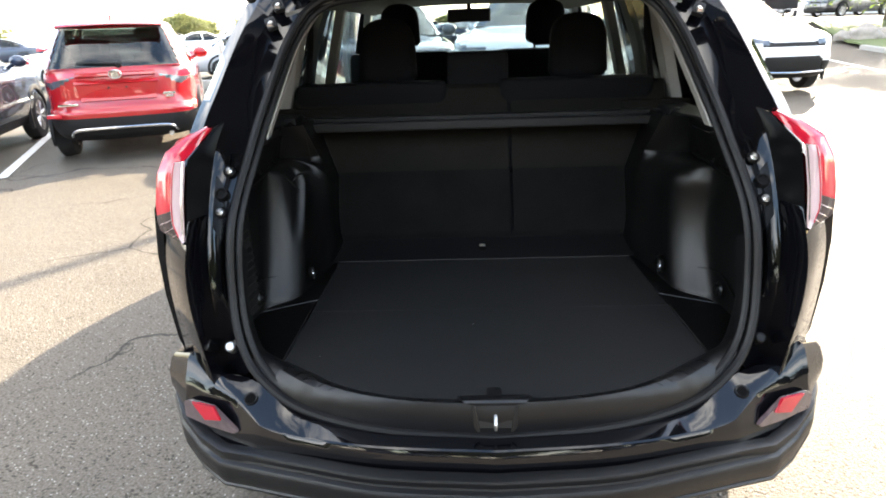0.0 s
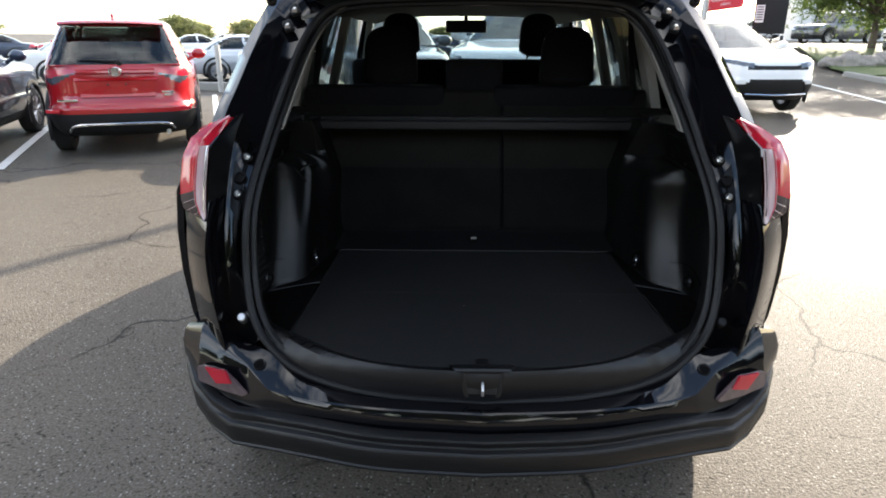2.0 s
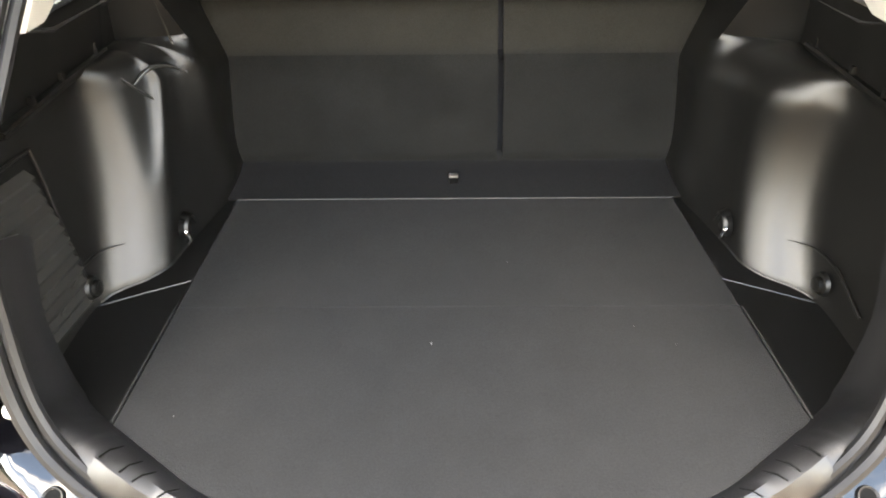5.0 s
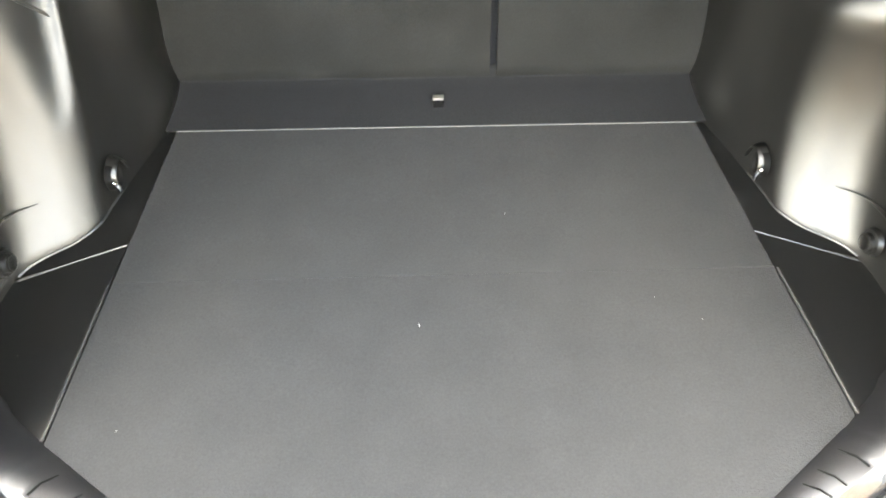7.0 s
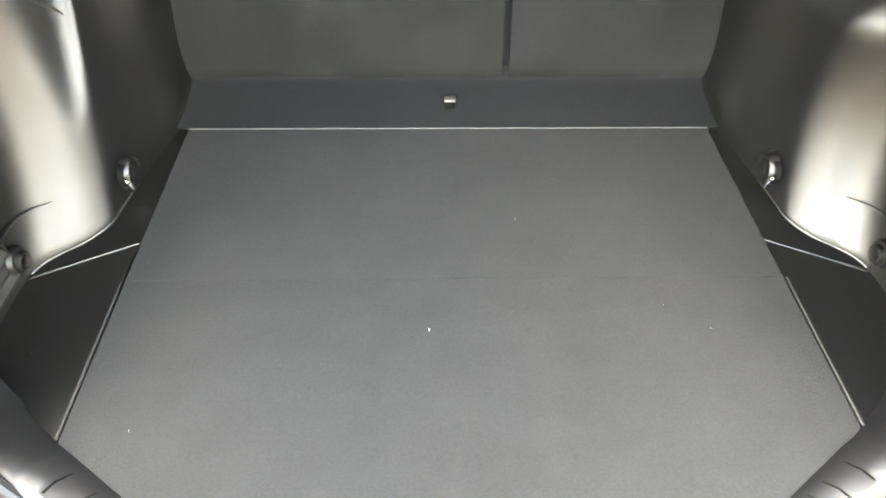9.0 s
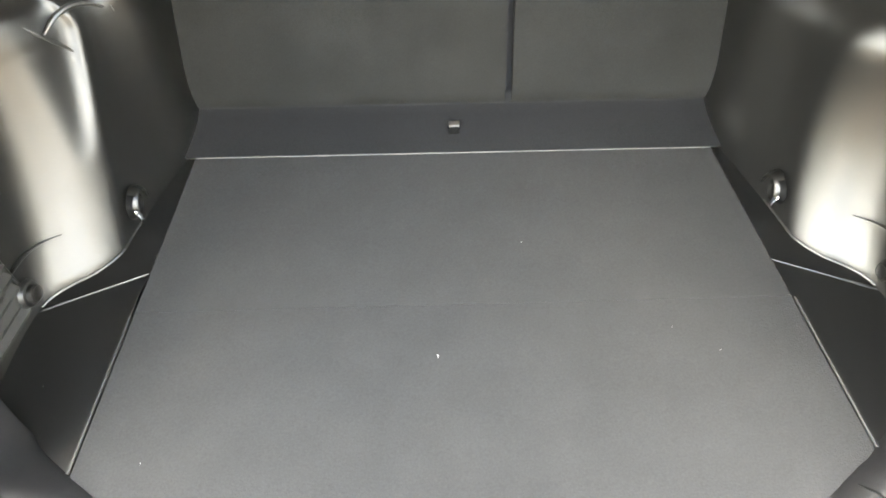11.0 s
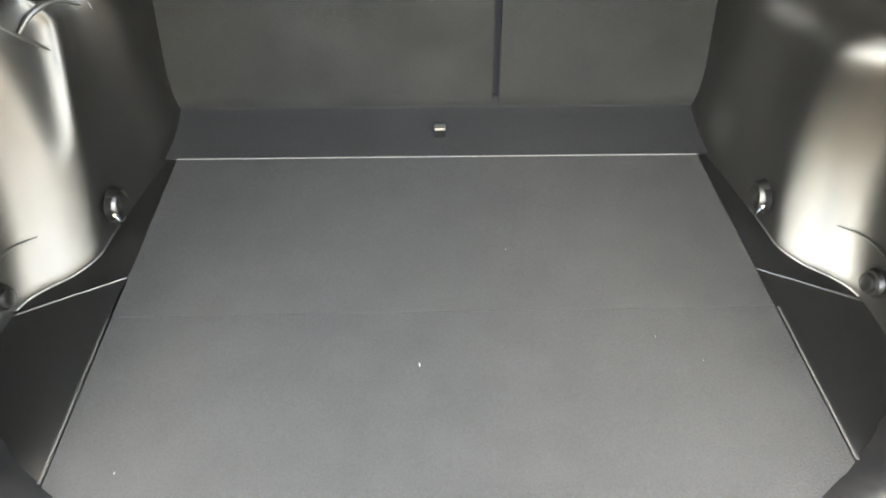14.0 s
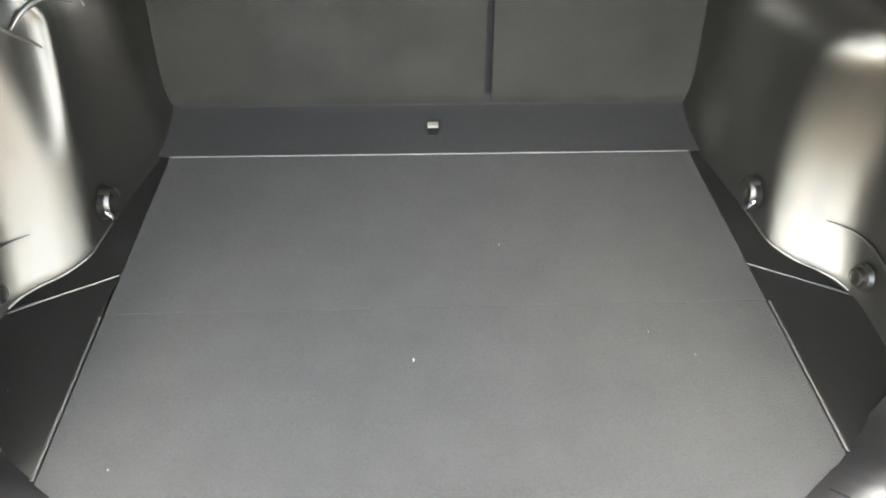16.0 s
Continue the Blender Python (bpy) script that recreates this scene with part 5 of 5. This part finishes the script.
        tz = tail - .02
        prism(bm, [Vector((s * x, y, z)) for x, y, z in ((w * .50, .02, tz - .14), (w * .82, .03, tz - .20), (w * .90, .22, tz - .08), (w * .86, .20, tz), (w * .52, .03, tz - .05))], (s * .018, -.028, .006))
        tl = part("tail_light", bm, RED_LENS, t, "red tail light")
        bm = bmesh.new()
        prism(bm, [Vector((s * x, y, z)) for x, y, z in ((w * .54, -.012, tz - .13), (w * .80, -.006, tz - .175), (w * .81, -.004, tz - .135), (w * .55, -.012, tz - .105))], (s * .004, -.02, .002))
        part("reversing_lens", bm, HEADLAMP, tl, "clear reversing lens")
    for x, y in ((-.36, (f0 + f1) * .5 + .05), (.36, (f0 + f1) * .5 + .05), (-.36, f0 + .75), (.36, f0 + .75)):
        if shape == "pickup":
            y = max(y, f0 + .8)
        bm = bmesh.new()
        box(bm, (x, y, belt + .06), (.44, .13, .20), .05, seg=3)
        box(bm, (x, y - .02, belt + .27), (.24, .10, .17), .045, seg=3)
        part("seat", bm, SEAT_CLOTH, t)
    bm = bmesh.new()
    prism(bm, [Vector((x, L + .004, z)) for x, z in ((-w * .40, nose - .15), (w * .40, nose - .15), (w * .38, nose - .23), (-w * .38, nose - .23))], (0, .012, 0))
    part("grille", bm, BLACK_PLASTIC, t)
    bm = bmesh.new()
    prism(bm, [Vector((x, L + .008, z)) for x, z in ((-w * .66, .40), (w * .66, .40), (w * .54, .62), (-w * .54, .62))], (0, .014, 0))
    part("lower_grille", bm, BLACK_PLASTIC, t)
    if dark_low:
        for nm, front in (("front_skirt", True), ("rear_skirt", False)):
            bm = bmesh.new()
            outline = []
            for e in (.62, .45, .3, .18, .1, .04, .0):
                outline.append((w * (1 - 0.16 * max(0, 1 - e / .45) ** 2 - 0.05 * max(0, 1 - e / .06)), e))
            outline += [(w * .5, -.012), (0, -.018)]
            line = [(-x, e) for x, e in outline] + [(x, e) for x, e in outline[-2::-1]]
            rows = []
            for z, k in ((.27, .93), (.33, .985), (.44, 1.012), (.54, 1.012), (.55, .99)):
                rows.append([Vector((x * k, (L - e - (k - 1) * -1.0 if front else e - (k - 1) * 1.0), z)) for x, e in line])
            loft(bm, rows)
            thick(bm, .01)
            part(nm, bm, BLACK_PLASTIC, t)
    return t


def ground_pose(x, y, turn, dz=0.0):
    return pose(x, y, rise(x, y) + dz, 0, 0, turn)


# red SUV seen from behind
red = car("red_suv", "glossy red compact SUV parked in its bay, seen from behind", pose(-4.22, 6.68, 0, 0, 0, 21), RED_PAINT, fine=True)
bm = bmesh.new()
loft(bm, [[Vector((x * .60, y + .05 * x * x, z - .02 * x * x)) for x in np.linspace(-1, 1, 15)] for y, z in ((.62, 1.672), (.48, 1.665), (.36, 1.645), (.33, 1.625), (.36, 1.612), (.46, 1.60))])
thick(bm, .01)
part("spoiler", bm, RED_PAINT, red)
bm = bmesh.new()
loft(bm, [[Vector((x * w, y, z)) for x in np.linspace(-1, 1, 11)] for y, z, w in ((.092, .985, .47), (.060, .955, .47), (.075, .94, .46), (.085, .80, .42), (.055, .765, .42), (.045, .755, .42))])
thick(bm, .006)
part("plate_recess", bm, RED_PAINT, red)
for x in (-.10, .10):
    bm = bmesh.new()
    rod(bm, (x, .06, .90), (x, .09, .90), .012, n=10)
    part("plate_screw", bm, BLACK_PLASTIC, red)
bm = bmesh.new()
tube(bm, catmull([(-.60, .08, .345), (-.56, .0, .40), (-.45, -.022, .425), (0, -.03, .43), (.45, -.022, .425), (.56, .0, .40), (.60, .08, .345)], 36), .017, 8)
part("skid_trim", bm, CHROME, red, "silver trim under the bumper")
bm = bmesh.new()
loft(bm, [[Vector((x * .44, y + .03 * x * x, z)) for x in np.linspace(-1, 1, 13)] for y, z in ((.085, 1.085), (.055, 1.07), (.05, 1.04), (.08, 1.02))])
thick(bm, .01)
part("tailgate_garnish", bm, RED_PAINT, red)
bm = bmesh.new()
tube(bm, [Vector((.068 * math.cos(a), .04, 1.052 + .046 * math.sin(a))) for a in np.linspace(0, math.tau, 25)[:-1]], .010, 6, closed=True)
rod(bm, (0, .035, 1.052), (0, .06, 1.052), .045, n=18)
part("emblem", bm, CHROME, red, "plain oval chrome emblem")
for x0, x1, z in ((-.68, -.46, .72), (.50, .64, .80), (.52, .62, .765)):
    bm = bmesh.new()
    box(bm, ((x0 + x1) / 2, .062, z), (x1 - x0, .02, .028), .004)
    part("badge", bm, CHROME, red, "chrome badge bar")
bm = bmesh.new()
rod(bm, (.05, .13, 1.17), (-.40, .16, 1.20), .014, .007)
rod(bm, (.05, .09, 1.15), (.05, .14, 1.17), .03, n=12)
part("wiper", bm, BLACK_PLASTIC, red)
bm = bmesh.new()
rod(bm, (.52, .06, .30), (.52, .20, .30), .03, n=16)
part("exhaust_pipe", bm, STEEL, red)
for s in (-1, 1):
    bm = bmesh.new()
    box(bm, (s * .74, .035, .60), (.16, .03, .045), .012, Matrix.Rotation(radians(s * 12), 4, "Z"))
    part("reflector", bm, RED_LENS, red)
bm = bmesh.new()
tube(bm, catmull([(0, .62, 1.665), (0, .66, 1.715), (0, .74, 1.70), (0, .80, 1.67)], 10), [.02] * 3 + [.028] * 4 + [.02] * 3, 8)
part("aerial_fin", bm, RED_PAINT, red)

# white SUV facing the camera's side of the lot
white = car("white_suv", "glossy white compact SUV parked facing the lane", pose(5.14, 14.75, 0.14, 0, 0, -175), WHITE_PAINT, fine=True)
bm = bmesh.new()
tube(bm, catmull([(-.55, 4.575, .39), (0, 4.625, .375), (.55, 4.575, .39)], 16), .018, 8)
part("skid_trim", bm, CHROME, white, "silver trim under the bumper")

OTHERS = [
    ("dark_suv", "dark SUV with alloy wheels beside the red one", (-6.45, 5.16, 18), BLUE_PAINT, "suv"),
    ("white_sedan", "white sedan parked behind the red SUV", (-13.5, 18.5, -60), WHITE_PAINT, "sedan"),
    ("silver_sedan", "silver sedan parked beyond the concrete stop", (-9.2, 20.5, -62), SILVER_PAINT, "sedan"),
    ("silver_suv", "silver SUV parked at the end of the row", (-5.2, 21.5, 178), SILVER_PAINT, "suv"),
    ("silver_car", "white-silver car parked nose to nose ahead", (1.55, 10.7, 168), WHITE_PAINT, "suv"),
    ("grey_car", "grey-blue car parked ahead beside the silver one", (-1.7, 12.0, 190), GREY_PAINT, "suv"),
    ("pickup_truck", "dark grey pickup truck parked across the bank", (27.5, 43.5, 110), GREY_PAINT, "pickup"),
    ("white_car", "white car parked behind the tree", (28.2, 35.0, 84), WHITE_PAINT, "sedan"),
    ("dark_sedan", "dark blue sedan parked beyond the boulders", (24.6, 29.3, 86), BLUE_PAINT, "sedan"),
    ("white_car", "white car behind the pickup truck", (25.0, 51.0, 85), WHITE_PAINT, "suv"),
    ("dark_suv", "dark SUV parked behind the tree trunk", (33.5, 42.0, 80), BLUE_PAINT, "suv"),
]
for nm, lb, (x, y, a), pm, sh in OTHERS:
    car(nm, lb, ground_pose(x, y, a), pm, sh)
far_a = car("parked_car", "small distant parked car in a row", ground_pose(-16, 34, -60), WHITE_PAINT, "sedan", group="distant parked cars")
far_b = car("parked_car", "small distant dark parked car in a row", ground_pose(-19, 36, -60), BLUE_PAINT, "sedan", group="distant parked cars")
rng = random.Random(5)
for i in range(34):
    u = rng.random()
    x, y = -40 + 48 * rng.random(), 34 + 10 * (i % 5) + rng.random() * 2
    copy_thing(far_a if u < .62 else far_b, ground_pose(x, y, rng.choice((-60, 120))))

# kerbed island with grass, boulders and a tree on the right
bm = bmesh.new()
kerb = catmull([(11.2, 13.2, 0), (12.27, 15.98, 0), (13.2, 19.1, 0), (15.0, 25.65, 0), (17.5, 34, 0)], 40)
loft(bm, [[p + Vector((dx, 0, rise(p.x, p.y) + z)) for p in kerb[:27]] for dx, z in ((-.02, -.05), (0, .13), (.03, .155), (.20, .155), (.22, .05))])
thick(bm, .02)
tagged(part("kerb", bm, CONCRETE), "pale concrete kerb of the planted island", "kerb", kind="structure")
bm = bmesh.new()
loft(bm, [[Vector((p.x + .2 + (26 - .2) * u, p.y + 1.0 * u, rise(p.x + 26 * u, p.y) + .12 + .05 * noise.noise((p.x + 26 * u, p.y, 0)))) for u in np.linspace(0, 1, 30)] for p in kerb[22:]])
thick(bm, .05)
tagged(part("grass_bank", bm, GRASS), "dry green grass bank beyond the kerb", "grass", kind="structure")
bm = bmesh.new()
loft(bm, [[Vector((p.x + .2 + 14 * u, p.y, rise(p.x + 14 * u, p.y) + .13)) for u in np.linspace(0, 1, 12)] for p in kerb[:23]])
thick(bm, .05)
tagged(part("pavement", bm, CONCRETE), "pale concrete paving by the kerb", "pavement", kind="structure")


def boulder(x, y, sx, sy, sz, seed):
    bm = bmesh.new()
    bmesh.ops.create_icosphere(bm, subdivisions=4, radius=1.0)
    for v in bm.verts:
        d = 1 + .30 * noise.noise(v.co * 1.3 + Vector((seed, 0, 0))) + .10 * noise.noise(v.co * 4 + Vector((seed, 3, 0)))
        v.co = Vector((v.co.x * sx, v.co.y * sy, max(-.35, v.co.z) * sz)) * d + Vector((x, y, rise(x, y) + .12 + .3 * sz))
    ob = part("boulder", bm, ROCK, sharp=60)
    tagged(ob, "rough grey-brown boulder on the grass bank", "boulder", "boulders on the bank")


for i, (x, y, a, b, c) in enumerate(((14.3, 24.3, .28, .25, .22), (15.1, 24.2, .55, .4, .34), (16.0, 24.3, .5, .4, .28), (17.0, 24.6, .62, .5, .42), (17.8, 24.8, .3, .3, .3), (19.6, 24.4, .75, .4, .26), (20.9, 24.2, .6, .4, .25))):
    boulder(x + 1.1, y + 2.0, a * 1.15, b * 1.15, c * 1.25, i * 7.3)


def tree(name, label, x, y, h, foot, crown_r, crown_h, n_leaf, leaf, seed, material):
    rg = random.Random(seed)
    z0 = rise(x, y)
    t = thing(name, label, "tree", at=pose(x, y, z0))
    bm = bmesh.new()
    tube(bm, [(0, 0, -.1), (.02, 0, foot * .5), (.0, .03, foot), (.05, 0, foot + crown_h * .55)], [h * .028, h * .022, h * .018, h * .006], 10)
    tips = []
    for k in range(14):
        a, e = rg.random() * math.tau, .25 + .9 * rg.random()
        ln = crown_r * (.55 + .4 * rg.random())
        st = Vector((0, 0, foot * (.85 + .5 * rg.random())))
        en = st + Vector((math.cos(a) * math.cos(e) * ln, math.sin(a) * math.cos(e) * ln, math.sin(e) * ln + .2))
        tube(bm, [st, st.lerp(en, .5) + Vector((0, 0, .08 * ln)), en], [h * .010, h * .006, h * .002], 6)
        tips.append(en)
    part("trunk", bm, BARK, t)
    clumps = []
    for k in range(60):
        while True:
            p = Vector((rg.uniform(-1, 1), rg.uniform(-1, 1), rg.uniform(-1, 1)))
            if .15 < p.length < 1:
                break
        clumps.append((Vector((p.x * crown_r, p.y * crown_r, foot + crown_h * (.5 + .5 * p.z))), crown_r * rg.uniform(.16, .34)))
    verts, faces = [], []
    for k in range(n_leaf):
        c, r = clumps[k % len(clumps)]
        p = c + Vector((rg.gauss(0, .5), rg.gauss(0, .5), rg.gauss(0, .42))) * r
        u = Vector((rg.gauss(0, 1), rg.gauss(0, 1), rg.gauss(0, 1))).normalized()
        v = u.orthogonal().normalized()
        s = leaf * rg.uniform(.6, 1.3)
        i = len(verts)
        fold = u.cross(v) * s * .25
        verts += [p - u * s, p + v * s * .5 + fold, p + u * s, p - v * s * .5 + fold]
        faces += [(i, i + 1, i + 2), (i, i + 2, i + 3)]
    me = bpy.data.meshes.new("crown")
    me.from_pydata(verts, [], faces)
    me.materials.append(material)
    cr = new("crown", me)
    cr.parent = t
    return t


tree("tree", "broad leafy tree growing on the grass bank", 20.6, 32.0, 7.2, 1.55, 4.6, 10.0, 45000, .125, 3, LEAF)
far_tree = tree("tree", "distant round tree beyond the lot", -33, 78, 7, .8, 3.6, 5.2, 3000, .30, 8, LEAF_FAR)
tagged(far_tree, group="trees beyond the lot")
far_tree.scale = (.8, .8, .55)
for x, y, s in ((-52, 70, .95), (-40, 95, 1.15), (-35, 88, .9), (-29, 92, 1.0), (-24, 96, .85), (-58, 74, 1.1), (-64, 72, 1.0), (-46, 98, .9), (-18, 100, .8), (-10, 104, .9), (-2, 108, .8), (-75, 80, 1.2)):
    o = copy_thing(far_tree, pose(x, y, 0, 0, 0, x * 37 % 360))
    o.scale = (s * .8, s * .8, s * .52)

# post with its concrete wheel stop
post = thing("bollard", "grey metal post standing by the concrete stop", "bollard", at=pose(-6.35, 16.2, 0))
bm = bmesh.new()
rod(bm, (0, 0, 0), (0, .0, 1.22), .07, n=16)
part("post", bm, METAL_GREY, post)
stop = thing("wheel_stop", "weathered concrete kerb stop on the asphalt", "wheel stop", at=pose(-6.1, 16.6, 0, 0, 0, -10))
bm = bmesh.new()
box(bm, (0, 0, .11), (3.2, .3, .22), .04)
part("block", bm, CONCRETE, stop)

# red banner, dark sign board and the far building
banner = thing("banner", "red event banner with white lettering on a lamp post", "banner", at=pose(7.9, 18.8, rise(7.9, 18.8), 0, 0, -22))
RED_CLOTH = mat("red_banner_cloth", (0.55, 0.02, 0.035), 0.6, var=0.12, scale=3, bump=0.2, bump_scale=30)
WHITE_PRINT = mat("white_print", (0.8, 0.8, 0.8), 0.6, var=0.03)
bm = bmesh.new()
loft(bm, [[Vector((x, .05 * math.sin(x * 3 + z * 2), z + x * .12)) for x in np.linspace(-.47, .47, 13)] for z in np.linspace(2.12, 4.2, 16)])
thick(bm, .004)
cloth = part("cloth", bm, RED_CLOTH, banner)
bm = bmesh.new()
rod(bm, (-.56, 0, 0), (-.56, 0, 11.5), .095, .065, n=16)
pole = part("pole", bm, METAL_GREY, banner, "tall grey metal lamp post")
bm = bmesh.new()
box(bm, (-.56, 0, .18), (.34, .34, .36), .03)
part("base", bm, CONCRETE, pole)
bm = bmesh.new()
for z in (2.16, 4.18):
    rod(bm, (-.52, 0, z), (.46, 0, z + .06), .012, n=8)
part("bracket", bm, METAL_GREY, pole)


def lettering(text, size, at, parent, material, name="lettering"):
    cu = bpy.data.curves.new(name, "FONT")
    cu.body, cu.size, cu.align_x, cu.extrude = text, size, "CENTER", .002
    tmp = bpy.data.objects.new(name, cu)
    me = bpy.data.meshes.new_from_object(tmp)
    bpy.data.objects.remove(tmp)
    me.materials.append(material)
    ob = new(name, me)
    ob.parent = parent
    ob.matrix_basis = at
    return ob


lettering("CLEAROUT", .165, pose(0, -.07, 2.38, 90, -7, 0), banner, WHITE_PRINT)
lettering("EVENT", .09, pose(.0, -.07, 2.24, 90, -7, 0), banner, WHITE_PRINT)
bm = bmesh.new()
turned(bm, [(0, .10), (-.004, .10), (-.004, .13), (0, .13)], (0, -.06, 2.86), "y", 28)
part("emblem", bm, WHITE_PRINT, banner, "plain white ring")
bm = bmesh.new()
box(bm, (0, -.06, 2.66), (.46, .006, .07))
part("print_bar", bm, WHITE_PRINT, banner)
board_t = thing("sign_board", "dark free-standing sign board with a white notice", "sign", at=pose(9.9, 20.2, rise(9.9, 20.2), 0, 0, -24))
bm = bmesh.new()
box(bm, (0, 0, 1.98), (.94, .12, 1.06), .02)
part("panel", bm, BLACK_PLASTIC, board_t)
for x in (-.42, .42):
    bm = bmesh.new()
    box(bm, (x, 0, .7), (.09, .09, 1.4), .01)
    part("post", bm, BLACK_PLASTIC, board_t)
bm = bmesh.new()
box(bm, (-.30, -.07, 2.05), (.24, .012, .52), .004)
note = part("notice", bm, WHITE_PRINT, board_t, "white printed notice")
for q in range(6):
    bm = bmesh.new()
    box(bm, (-.30, -.079, 2.25 - q * .075), (.18, .004, .035))
    part("print_bar", bm, BLACK_PLASTIC, note)
WALL = mat("pale_cladding", (0.62, 0.63, 0.64), 0.6, var=0.06, scale=1)
house = thing("building", "pale showroom building with tall windows in the distance", "building", at=pose(56.3, 68, 1.0, 0, 0, -20))
bm = bmesh.new()
box(bm, (0, 0, 5), (40, 16, 10), .1)
part("wall", bm, WALL, house)
bm = bmesh.new()
box(bm, (0, 0, 10.2), (41, 17, .5), .05)
part("roof", bm, WALL, house)
for q in range(9):
    bm = bmesh.new()
    box(bm, (-17.5 + q * 4.4, -8.02, 3.6), (2.2, .12, 4.6), .03)
    part("window", bm, DARK_GLASS, house)

# unseen cars and trees added behind, to darken reflections and low sky light
for x, y, a in ((-9, -13, 4), (-6.2, -13.3, 2), (-3.4, -13, 0), (-.6, -13.2, -2), (2.3, -13, 3), (5.1, -13.1, 0), (8.0, -13, -3)):
    copy_thing(far_b if int(x * 10) % 3 else far_a, pose(x, y - 4.7, 0, 0, 0, a))
unseen_tree = tree("tree", "tall dark leafy tree added out of view to darken reflections", -4, -25, 11, 1.0, 4.4, 9.0, 16000, .40, 21, LEAF_DARK)
tagged(unseen_tree, group="trees behind the lot")
for i, (x, y, k) in enumerate(((-34, -27, .78), (-27, -25, .85), (-19, -26, .75), (-11.5, -25, .8), (3.5, -26, .78), (11, -25, .8), (18.5, -26, .75), (26, -25, .85), (33, -27, .8), (40, -20, 1.0), (-40, -19, 1.0))):
    o = copy_thing(unseen_tree, pose(x, y, 0, 0, 0, i * 67 % 360))
    o.scale = (k, k, k)
